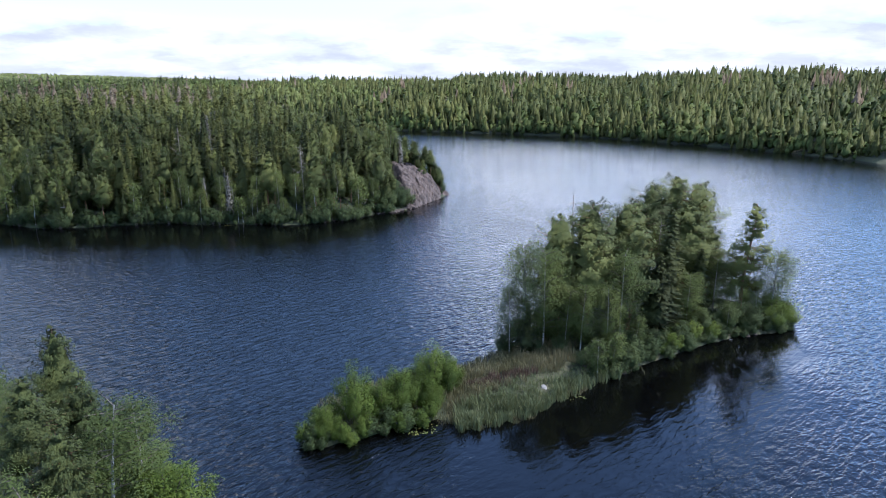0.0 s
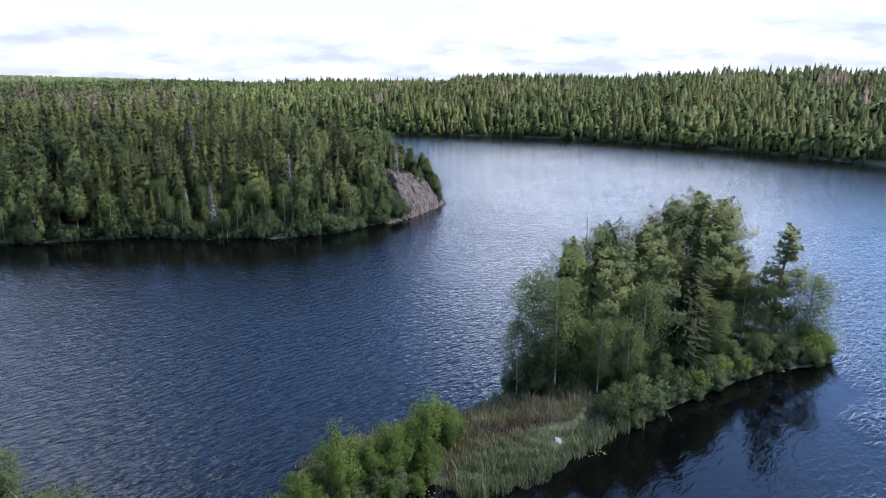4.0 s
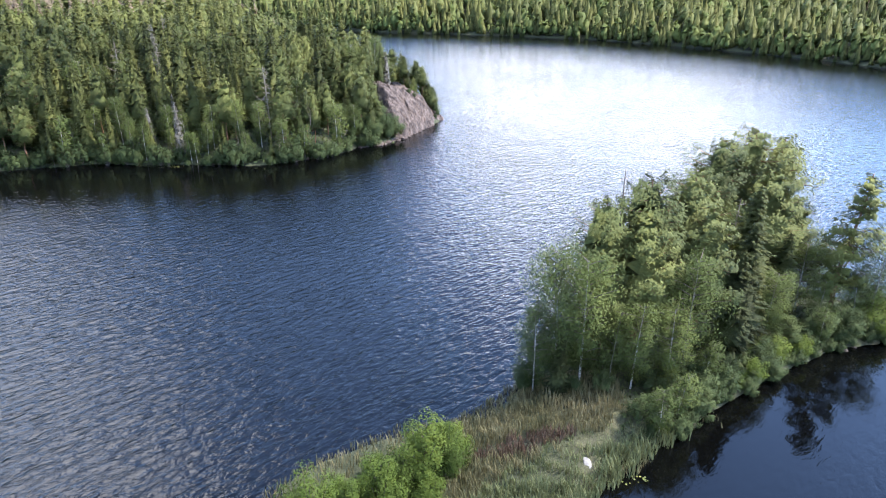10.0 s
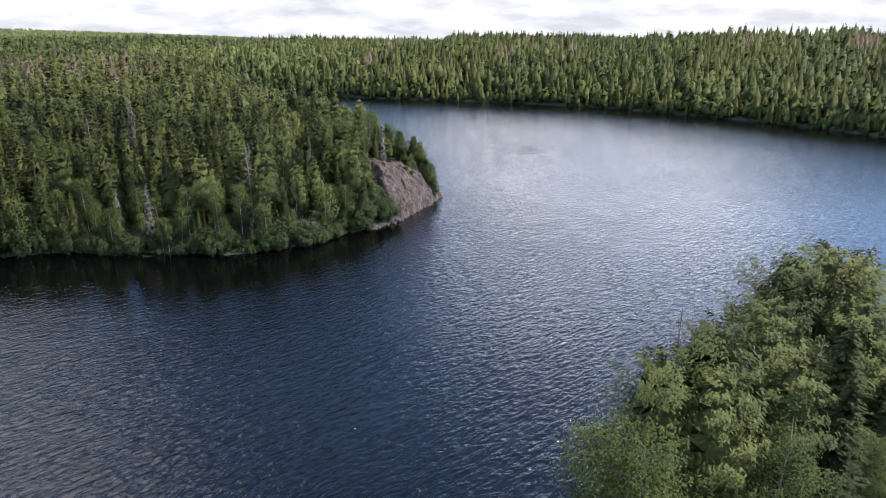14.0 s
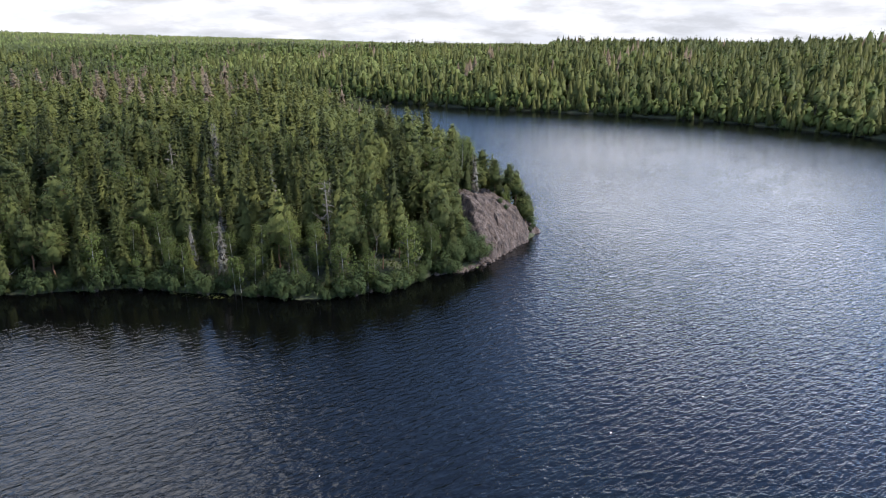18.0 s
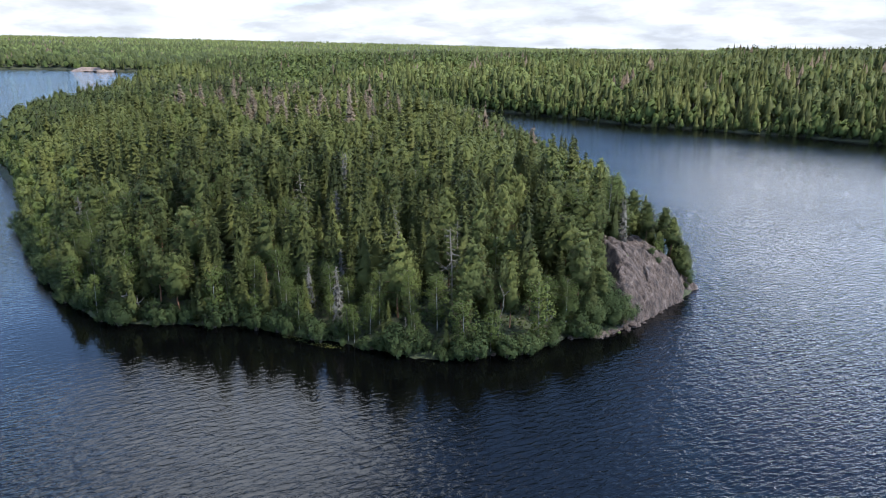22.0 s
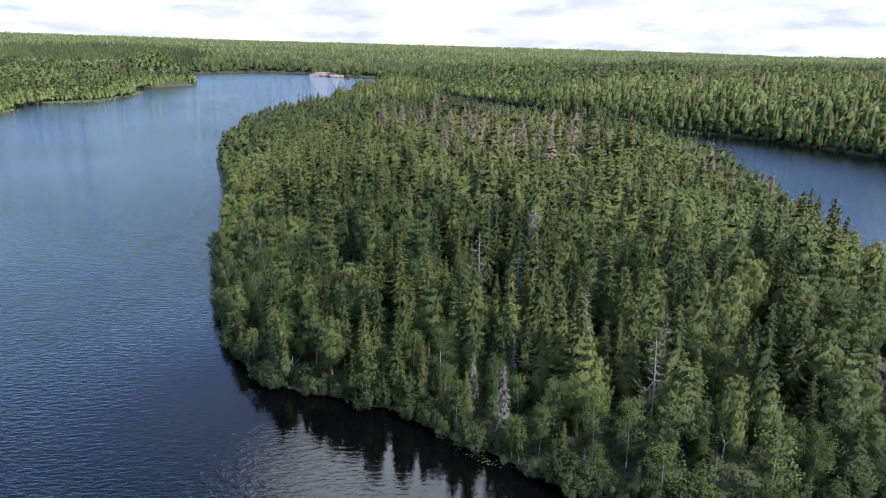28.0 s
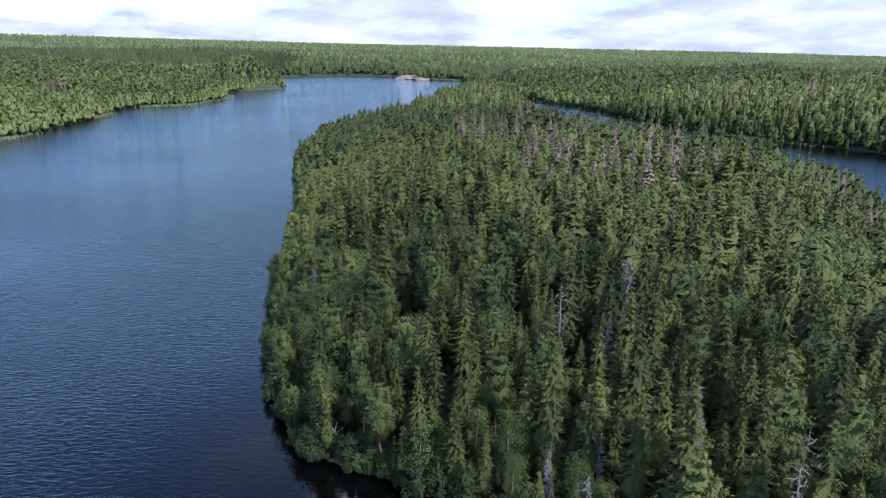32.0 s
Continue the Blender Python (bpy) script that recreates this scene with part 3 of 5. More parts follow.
def leaves(centres, along, facing, length, width, rng, spread=0.5, rough=0.7):
    """One small pointed blade at each centre, lying roughly across the way that it faces."""
    n = len(centres)
    nor = facing + rng.normal(0, rough, (n, 3))
    nor /= np.linalg.norm(nor, axis=1, keepdims=True) + 1e-9
    d = along + rng.normal(0, spread, (n, 3))
    d -= (d * nor).sum(1, keepdims=True) * nor
    d /= np.linalg.norm(d, axis=1, keepdims=True) + 1e-9
    s = np.cross(d, nor)
    L = length * rng.uniform(0.6, 1.35, (n, 1))
    W = width * rng.uniform(0.7, 1.3, (n, 1))
    a = centres - d * L * 0.5 - s * W * 0.5
    b = centres - d * L * 0.5 + s * W * 0.5
    c = centres + d * L * 0.5
    v = np.stack([a, b, c], 1).reshape(-1, 3)
    return v, np.arange(3 * n).reshape(-1, 3)


def unit(v):
    return v / (np.linalg.norm(v, axis=-1, keepdims=True) + 1e-9)


# ---------------------------------------------------------------- kinds of tree: crown, stem, limbs
def core(rng, h, levels, m=7, shift=None, jag=0.2):
    """The dense inner twigs of a crown: a jagged shell through (height, radius) levels, closed at the top."""
    rows = []
    lobe = rng.uniform(1 - jag, 1 + jag, m)
    for i, (z, r) in enumerate(levels):
        a = np.arange(m) * 6.283 / m + (i % 2) * 3.1416 / m + rng.normal(0, 0.1, m)
        rad = r * h * np.roll(lobe, i // 2) * rng.uniform(1 - jag, 1 + jag, m) * (1.07 if i % 2 else 0.9)
        rows.append(np.stack([np.cos(a) * rad, np.sin(a) * rad, h * z + rng.normal(0, 0.012 * h, m) - 0.12 * (rad - r * h)], 1))
    v = np.vstack(rows + [[[0, 0, h * (levels[-1][0] + 0.035)]]])
    if shift is not None:
        v[:, :2] += np.array(shift) * ((v[:, 2:3] / h) ** 2)
    f = []
    for i in range(len(levels) - 1):
        for j in range(m):
            a0, a1 = i * m + j, i * m + (j + 1) % m
            f += [(a0, a1, a1 + m), (a0, a1 + m, a0 + m)]
    t = (len(levels) - 1) * m
    f += [(t + j, t + (j + 1) % m, len(v) - 1) for j in range(m)]
    return v, np.array(f)


def make_spruce(rng, h=16.0, leaf=2200, wood=True, ragged=0.3):
    """A narrow spire of whorled boughs that droop and turn up at the tip, fringed with hanging sprays."""
    fine = leaf > 900
    per = 8 if fine else 6
    cnt = (17 if leaf > 6000 else 12) if fine else 1
    whorls = int(np.clip(leaf / (per * (cnt + 4 if fine else 3)), 5, 46))
    r0 = h * rng.uniform(0.145, 0.18)
    q = (np.arange(whorls) + rng.uniform(0, 0.6, whorls)) / whorls
    z = h * (0.07 + 0.915 * q)
    R = (r0 * (1.0 - q) ** 0.78 + 0.010 * h) * rng.uniform(0.86, 1.1, whorls)
    zz, rr = np.repeat(z, per), np.repeat(R, per) * rng.uniform(1 - ragged, 1.2, whorls * per)
    rr *= np.where(zz < 0.16 * h, 0.75, 1)
    zz = zz + rng.normal(0, 0.010 * h, len(zz))
    az = np.tile(np.arange(per) * 6.283 / per, whorls) + np.repeat(rng.uniform(0, 6.28, whorls), per) + rng.normal(0, 0.2, len(zz))
    o = np.stack([np.cos(az), np.sin(az), 0 * az], 1)
    s = np.stack([-np.sin(az), np.cos(az), 0 * az], 1)
    up = np.array([[0, 0, 1.0]])
    base = up * zz[:, None]
    wid = rr * (0.09 if fine else 0.36) * rng.uniform(0.8, 1.25, len(rr))
    drop = rng.uniform(0.22, 0.5, len(rr)) + 0.18 * (1 - zz / h)
    m = base + o * (rr * 0.6)[:, None] - up * (rr * drop * 0.75)[:, None]
    tip = base + o * rr[:, None] - up * (rr * drop * 0.95)[:, None]
    hang = up * (wid * 0.7)[:, None]
    ml, mr = m + s * wid[:, None] - hang, m - s * wid[:, None] - hang
    root = base + o * (rr * 0.06)[:, None]
    n = len(rr)
    V = np.stack([root, ml, tip, mr, m], 1).reshape(-1, 3)
    k = np.arange(n)[:, None] * 5
    F = np.concatenate([k + [0, 4, 1], k + [0, 3, 4], k + [1, 4, 2], k + [4, 3, 2]]) if fine else np.concatenate([k + [0, 2, 1], k + [0, 3, 2]])
    pieces = [(V, F)]
    if fine:
        f = rng.uniform(0.25, 1.04, (n, cnt))
        c = base[:, None] + o[:, None] * (f * rr[:, None])[..., None] - up[None] * (np.minimum(f * 1.3, 1) * (rr * drop * 0.85)[:, None])[..., None]
        side = rng.choice([-1.0, 1.0], (n, cnt)) * rng.uniform(0.15, 1, (n, cnt)) * (wid[:, None] * 3.0 * (1.2 - 0.8 * f))
        c = (c + s[:, None] * side[..., None]).reshape(-1, 3)
        al = (o[:, None] * 0.6 + s[:, None] * np.sign(side)[..., None] * 0.5 - up[None] * 0.75).reshape(-1, 3)
        kk = (3600 / leaf) ** 0.35
        pieces.append(leaves(c, al, np.repeat(o * 0.55 + up * 0.8, cnt, 0), 0.026 * h * kk, 0.0085 * h * kk, rng, 0.3, 0.2))
    else:
        c = base + o * (rr * rng.uniform(0.6, 1.05, n))[:, None] - up * (rr * drop * 0.9)[:, None]
        pieces.append(leaves(c, o - 0.5 * up, o * 0.5 + up * 0.8, 0.052 * h, 0.022 * h, rng, 0.5, 0.5))
    steps = 13 if fine else 7
    pieces.append(core(rng, h, [(0.08 + 0.86 * i / steps, 0.56 * r0 / h * (1 - i / steps) ** 0.8) for i in range(steps)], 9 if fine else 6, None, 0.24))
    top = np.array([[0, 0, h * 0.975]] * 4)
    pieces.append(leaves(top, np.array([[0, 0, 1.0]] * 4), rng.normal(0, 1, (4, 3)) * [1, 1, 0.1], 0.06 * h, 0.010 * h, rng, 0.08, 0.1))
    stem = tube([(0, 0, -0.6), (0, 0, h * 0.5), (0, 0, h * 0.98)], [h * 0.012, h * 0.008, h * 0.0015], 6 if wood else 3)
    return join(pieces), stem, None


def profile(q, dome):
    """How far a pine's crown reaches at a share of its height, against its greatest reach."""
    return (1.0 - q ** dome) ** 0.8 * (0.66 + 0.34 * min(1, q * 4))


def make_pine(rng, h=16.0, leaf=2200, wood=True, bare=0.30, wide=0.20, gap=0.044, fan=0.46, ragged=0.3, dome=1.6, solid=0.6):
    """Tiers of limbs, each bearing a flattened spray of needles that turns up at its end; bare reddish lower trunk."""
    dome = 2.2 if leaf < 150 else dome * rng.uniform(0.8, 1.35)
    lean = rng.normal(0, 0.02 * h, 2)
    zs = np.linspace(0, 1, 6)
    axis = np.stack([lean[0] * zs ** 2, lean[1] * zs ** 2, h * zs * 0.97], 1)
    axis[1:-1, :2] += rng.normal(0, 0.008 * h, (4, 2))
    nl = 6 if leaf > 2000 else (5 if leaf > 400 else 4)
    tiers = int(min((0.98 - bare) / gap, max(5, leaf / (nl * 8))))
    deep = 0.13 if leaf > 400 else 0.2
    per = max(4, leaf // (tiers * nl))
    limbs, cs, fc, al = [tube(axis[1:], h * np.array([0.006, 0.005, 0.004, 0.003, 0.0015]), 4)], [], [], []
    for i in range(tiers):
        q = (i + rng.uniform(0.1, 0.9)) / tiers
        z = h * (bare + (0.965 - bare) * q)
        reach = h * wide * profile(q, dome) + 0.012 * h
        a0 = rng.uniform(0, 6.28)
        for j in range(nl):
            ln = reach * rng.uniform(1 - ragged, 1.15)
            az = a0 + j * 6.283 / nl + rng.normal(0, 0.28)
            zj = z + rng.normal(0, 0.010 * h)
            base = np.array([np.interp(zj, axis[:, 2], axis[:, 0]), np.interp(zj, axis[:, 2], axis[:, 1]), zj])
            rise = rng.uniform(-0.22, 0.2) + 0.5 * q ** 2
            o, sd = np.array([math.cos(az), math.sin(az), 0]), np.array([-math.sin(az), math.cos(az), 0])
            limbs.append(tube([base, base + o * ln * 0.5 + [0, 0, rise * ln * 0.4], base + o * ln * 0.95 + [0, 0, rise * ln]], [0.022 * ln, 0.015 * ln, 0.005 * ln], 4))
            m = max(3, int(per * np.clip(ln / (0.62 * wide * h), 0.10, 1.6)))
            f = 1.08 * rng.uniform(0.10, 1, m) ** 0.62
            side = rng.uniform(-1, 1, m) * fan * ln * np.sqrt(np.clip(1.12 - f, 0.05, 1)) * 1.15
            lift = rise * f + 0.16 * f ** 3
            thick = rng.normal(0, deep, m) - 0.35 * (side / (ln + 1e-6)) ** 2
            c = base + o * (ln * f)[:, None] + sd * side[:, None]
            c[:, 2] += ln * (lift + thick)
            cs.append(c)
            fc.append(np.array([0, 0, 0.55 + 0.5 * q]) + o * (0.3 + 0.6 * f)[:, None] + sd * (0.8 * side / (ln + 1e-6))[:, None])
            al.append(np.tile(o + [0, 0, 0.25], (m, 1)) + sd * (1.2 * side / (ln + 1e-6))[:, None])
    c, fc, al = np.concatenate(cs), np.concatenate(fc), np.concatenate(al)
    k = 5000 / leaf
    solid = 0.55 if leaf < 150 else solid
    L, W = min(0.027 * k ** 0.32, 0.056) * h, min(0.0105 * k ** 0.38, 0.030) * h
    crown = leaves(c, al, fc, L, W, rng, 0.35, 0.20)
    steps = 11 if leaf > 900 else (8 if leaf > 150 else 6)
    shell = [(bare + 0.03 + (0.93 - bare) * i / steps, solid * wide * profile(i / steps, dome)) for i in range(steps)]
    if solid:
        crown = join([crown, core(rng, h, shell, 10 if leaf > 900 else 6, lean, 0.22)])
    stem = tube(np.vstack([axis[:1] - [[0, 0, 0.6]], axis[1:]]), h * np.array([0.013, 0.011, 0.0095, 0.0075, 0.005, 0.002]), 7 if wood else 3)
    return crown, stem, join(limbs) if wood else None


def make_islet_pine(rng, h=16.0, leaf=2200, wood=True):
    """A tall old pine: long bare stem, wide uneven tiers with air between them and a flat top."""
    return make_pine(rng, h, leaf, wood, 0.30, 0.245, 0.050, 0.50, 0.5, 2.8, 0.45)


def make_thin_pine(rng, h=16.0, leaf=2200, wood=True):
    """A lanky pine whose few limbs bear thin level sprays with air between them."""
    return make_pine(rng, h, 6500, wood, 0.24, 0.165, 0.056, 0.42, 0.45, 1.3, 0)


def make_birch(rng, h=12.0, leaf=2200, wood=True, low=0.16, wide=0.17):
    lean = rng.normal(0, 0.04 * h, 2)
    zs = np.linspace(0, 1, 5)
    axis = np.stack([lean[0] * zs ** 1.5, lean[1] * zs ** 1.5, h * zs * 0.96], 1)
    nb = int(np.clip(leaf / 50, 8, 40))
    limbs, cs, fc = [], [], []
    per = max(3, leaf // nb)
    for i in range(nb):
        z = h * (low + (0.95 - low) * (i + rng.uniform(0, 1)) / nb)
        q = (z / h - low) / (1 - low)
        ln = h * wide * (0.30 + 0.95 * math.sin((0.14 + 0.80 * q) * math.pi)) * rng.uniform(0.7, 1.2)
        az = i * 2.4 + rng.uniform(-0.6, 0.6)
        base = np.array([np.interp(z, axis[:, 2], axis[:, 0]), np.interp(z, axis[:, 2], axis[:, 1]), z])
        tip = base + np.array([math.cos(az) * ln, math.sin(az) * ln, 0.5 * ln])
        limbs.append(tube([base, (base + tip) / 2 + [0, 0, 0.06 * ln], tip], [0.004 * h, 0.0025 * h, 0.0008 * h], 4))
        nc = max(1, min(5, per // 14))
        for k in range(nc):
            f = 0.3 + 0.75 * (k + rng.uniform(0, 1)) / nc
            m = per // nc
            o = unit(rng.normal(0, 1, (m, 3)))
            c0 = base + (tip - base) * f + rng.normal(0, 0.12 * ln, 3)
            rr = h * rng.uniform(0.045, 0.075)
            c = c0 + o * rr * rng.uniform(0.4, 1.1, (m, 1)) * [1, 1, 1.15]
            c[:, 2] -= np.abs(rng.normal(0, 0.045 * h, m))
            cs.append(c)
            fc.append(o + 0.5 * unit(c0 - [axis[2, 0], axis[2, 1], z]) + [0, 0, 0.3])
    c = np.concatenate(cs)
    k = (2200 / max(leaf, 8)) ** 0.5
    crown = leaves(c, np.tile([[0, 0, -0.8]], (len(c), 1)), np.concatenate(fc), 0.028 * h * k ** 0.9, (0.021 if leaf < 4000 else 0.017) * h * k, rng, 0.5, 0.5)
    if leaf < 900:
        crown = join([crown, core(rng, h, [(0.18, 0.10), (0.38, 0.15), (0.58, 0.15), (0.78, 0.11), (0.92, 0.05)], 6, lean, 0.28)])
    stem = tube(np.vstack([axis[:1] - [[0, 0, 0.5]], axis[1:]]), h * np.array([0.010, 0.0085, 0.0065, 0.004, 0.0015]), 6 if wood else 3)
    return crown, stem, join(limbs) if wood else None


def make_alder(rng, h=5.0, leaf=2200, wood=True, wide=0.50):
    """Alder or willow bush: several stems, leafy to the ground."""
    ns = 11
    limbs, cs, fc = [], [], []
    per = max(3, leaf // (ns * 4))
    for i in range(ns):
        az = i * 2.4 + rng.uniform(-0.4, 0.4)
        q = i / (ns - 1)
        r = wide * h * q ** 0.6 * rng.uniform(0.75, 1.05)
        top = np.array([math.cos(az) * r, math.sin(az) * r, h * (0.97 - 0.52 * q ** 1.3) * rng.uniform(0.85, 1.05)])
        limbs.append(tube([(0.12 * math.cos(az), 0.12 * math.sin(az), -0.4), top * [0.45, 0.45, 0.6], top * 0.95], [0.011 * h, 0.007 * h, 0.002 * h], 4))
        for k in range(4):
            f = 0.25 + 0.75 * (k + rng.uniform(0.2, 1)) / 4
            c0 = top * [f ** 0.5, f ** 0.5, f]
            o = unit(rng.normal(0, 1, (per, 3)))
            cs.append(c0 + o * h * rng.uniform(0.10, 0.17) * rng.uniform(0.55, 1.1, (per, 1)))
            fc.append(o + 0.5 * unit(c0 - [0, 0, 0.35 * h]) + [0, 0, 0.25])
    c, f = np.concatenate(cs), np.concatenate(fc)
    keep = c[:, 2] > 0.03
    c, f = c[keep], f[keep]
    k = (2200 / max(leaf, 8)) ** 0.5
    crown = leaves(c, np.tile([[0, 0, 0.2]], (len(c), 1)), f, 0.054 * h * k ** 0.9, 0.042 * h * k, rng, 0.8, 0.5)
    return crown, join(limbs), None


def make_snag(rng, h=15.0, twigs=70, wide=0.11):
    """A dead conifer: bare trunk and broken drooping branches."""
    bend = rng.normal(0, 0.02 * h, 2)
    stem = tube([(0, 0, -0.5), (bend[0] * 0.3, bend[1] * 0.3, h * 0.5), (bend[0], bend[1], h)], [h * 0.011, h * 0.008, h * 0.002], 6)
    out = [tube([(0, 0, 0.15 * h), (bend[0] * 0.5, bend[1] * 0.5, h * 0.6), (bend[0], bend[1], h * 0.99)], [h * 0.006, h * 0.005, h * 0.0015], 4)]
    for i in range(twigs):
        z = h * (0.2 + 0.78 * (i + rng.uniform(0, 1)) / twigs)
        f = z / h
        base = np.array([bend[0] * f, bend[1] * f, z])
        ln = h * wide * (1.08 - f) ** 0.6 * rng.uniform(0.15, 1.3)
        az = i * 2.4 + rng.uniform(-0.5, 0.5)
        d = np.array([math.cos(az), math.sin(az), rng.uniform(-0.55, 0.5)])
        tip = base + d * ln
        out.append(tube([base, base + d * ln * 0.55 + [0, 0, 0.03 * ln], tip + [0, 0, -0.1 * ln]], [0.0034 * h, 0.0025 * h, 0.0011 * h], 3))
        for k in range(3):
            b2 = base + d * ln * rng.uniform(0.3, 0.9)
            out.append(tube([b2, b2 + (d + rng.normal(0, 0.8, 3)) * ln * 0.45], [0.0024 * h, 0.0011 * h], 3))
    return stem, join(out)


def tier_spruce(rng, h, tiers=6, m=10):
    """A middle-distance spruce: jagged drooping tiers on a narrow cone."""
    pieces = []
    r0 = h * rng.uniform(0.14, 0.18)
    for i in range(tiers):
        q = i / tiers
        r = r0 * (1 - q) ** 0.8 * np.where(np.arange(m) % 2, 1.25, 0.42) * rng.uniform(0.7, 1.3, m)
        a = np.arange(m) / m * 6.283 + rng.uniform(0, 6)
        ring = np.stack([np.cos(a) * r, np.sin(a) * r, h * (0.10 + 0.82 * q) - 0.35 * r + rng.normal(0, 0.02 * h, m)], 1)
        v = np.vstack([ring, [[0, 0, min(h, h * (0.10 + 0.82 * q + 0.30))]]])
        pieces.append((v, np.array([(j, (j + 1) % m, m) for j in range(m)])))
    return join(pieces), tube([(0, 0, -0.5), (0, 0, h * 0.12), (0, 0, h * 0.2)], [h * 0.012, h * 0.01, h * 0.008], 3), None


def far_tree(rng, h, kind, poor=False):
    """A far tree of few faces: ragged tiers for a spruce, a few uneven domes for pine and birch."""
    pieces = []
    if poor:
        rows = [(0.1, 1.0, 1.0)] if kind in (0, 4) else [(0.55, 1.0, 1.15), (0.0, 0.7, 0.9)]
        for lo, hi, w in rows:
            a = np.arange(4) * 1.5708 + rng.uniform(0, 1)
            r = h * 0.30 * w * rng.uniform(0.8, 1.2, 4)
            ring = np.stack([np.cos(a) * r, np.sin(a) * r, np.full(4, h * lo)], 1)
            pieces.append((np.vstack([ring, [[0, 0, h * hi]]]), np.array([(j, (j + 1) % 4, 4) for j in range(4)])))
        return join(pieces)
    if kind in (0, 4):
        tiers = [(0.05, 0.60, 1.0), (0.33, 0.82, 0.74), (0.62, 1.0, 0.42)]
        for lo, hi, w in tiers:
            m = 6
            a = np.arange(m) / m * 6.283 + rng.uniform(0, 1)
            r = h * 0.145 * w * np.where(np.arange(m) % 2, 1.15, 0.6) * rng.uniform(0.8, 1.2, m)
            ring = np.stack([np.cos(a) * r, np.sin(a) * r, h * lo + rng.uniform(-0.06, 0.04, m) * h], 1)
            v = np.vstack([ring, [[rng.normal(0, 0.008) * h, rng.normal(0, 0.008) * h, h * hi]]])
            pieces.append((v, np.array([(j, (j + 1) % m, m) for j in range(m)])))
    else:
        for k in range(3):
            r = h * (rng.uniform(0.14, 0.18) if kind == 1 else rng.uniform(0.17, 0.23)) * (1.0 if k else 1.15)
            off = np.array([math.cos(k * 2.6 + h), math.sin(k * 2.6 + h), 0]) * (0 if k == 0 else 0.13 * h)
            top = h * (1.0 - 0.17 * k)
            a = np.arange(5) * 1.2566 + rng.uniform(0, 1)
            lo = np.stack([np.cos(a) * r, np.sin(a) * r, np.full(5, top - 2.3 * r)], 1) * rng.uniform(0.85, 1.1, (5, 1))
            hi = np.stack([np.cos(a + 0.6) * r * 0.78, np.sin(a + 0.6) * r * 0.78, np.full(5, top - 0.62 * r)], 1) + rng.normal(0, 0.12 * r, (5, 3))
            v = np.vstack([lo, hi, [[0, 0, top]]]) + off
            f = [(j, (j + 1) % 5, 5 + j) for j in range(5)] + [((j + 1) % 5, 5 + (j + 1) % 5, 5 + j) for j in range(5)] + [(5 + j, 5 + (j + 1) % 5, 10) for j in range(5)]
            pieces.append((v, np.array(f)))
    return join(pieces)


# ---------------------------------------------------------------- ground, lake
def build_ground():
    n = 230
    u = np.linspace(-1, 1, n)
    g = 66 * np.sinh(5.0 * u)
    gx = np.unique(np.concatenate([g - 60, np.arange(-132, 8, 1.1)]))
    gy = np.unique(np.concatenate([g + 170, np.arange(102, 170, 1.1)]))
    X, Y = np.meshgrid(gx, gy)
    Z = land_height(X, Y)
    V = np.stack([X, Y, Z], -1).reshape(-1, 3)
    i = np.arange(X.size).reshape(X.shape)
    F = np.stack([i[:-1, :-1], i[:-1, 1:], i[1:, 1:], i[1:, :-1]], -1).reshape(-1, 4)
    tagged(part_np("ground", V, F, M_GROUND, smooth=True), "mossy forest ground rising from the lake shores to low hills", "ground", kind="structure")
    x, y = np.meshgrid(np.linspace(-20, 58, 157), np.linspace(8, 74, 133))
    z = islet_height(x, y)
    z = z + 0.12 * waves2(x, y, 2.2, 31) * (z > 0)
    i = np.arange(x.size).reshape(x.shape)
    F = np.stack([i[:-1, :-1], i[:-1, 1:], i[1:, 1:], i[1:, :-1]], -1).reshape(-1, 4)
    V = np.stack([x, y, z], -1).reshape(-1, 3)
    keep = (V[:, 2] > -1.2)[F].any(1)
    tagged(part_np("islet_ground", V, F[keep], M_GROUND, smooth=True), "low mossy ground of the small wooded islet", "ground", kind="structure")


def build_water():
    """The lake is one sheet; its wind value is low where land or wood shelters it from the breeze out of +y."""
    n = 170
    u = np.linspace(-1, 1, n)
    g = 60 * np.sinh(5.15 * u)
    X, Y = np.meshgrid(g - 25, g + 95)
    wind = np.ones_like(X)
    for k, reach in enumerate((2, 6, 10, 15, 20, 26, 32, 39, 46, 54)):
        x, y = X + 0.22 * reach, Y + reach
        land = (inside_distance(ISLAND, x, y) > -1) | (inside_distance(LAKE, x, y) < 0) | ((inside_distance(ISLET, x, y) > -0.5) & (x > 7) & (reach < 30))
        level = np.clip((reach - 8) / 44, 0.05, 1)
        level = level + (1 - level) * np.clip((-X - 92) / 45, 0, 1) * (Y < 330)     # the breeze comes in from the west
        wind = np.where(land, np.minimum(wind, level), wind)
    i = np.arange(n * n).reshape(n, n)
    F = np.stack([i[:-1, :-1], i[:-1, 1:], i[1:, 1:], i[1:, :-1]], -1).reshape(-1, 4)
    ob = part_np("water", np.stack([X, Y, 0 * X], -1).reshape(-1, 3), F, M_WATER)
    at = ob.data.attributes.new("wind", "FLOAT", "POINT")
    at.data.foreach_set("value", wind.ravel().astype(np.float32))
    tagged(ob, "dark blue lake with wind ripples and calm lee water", "lake", kind="structure")


build_ground()
build_water()

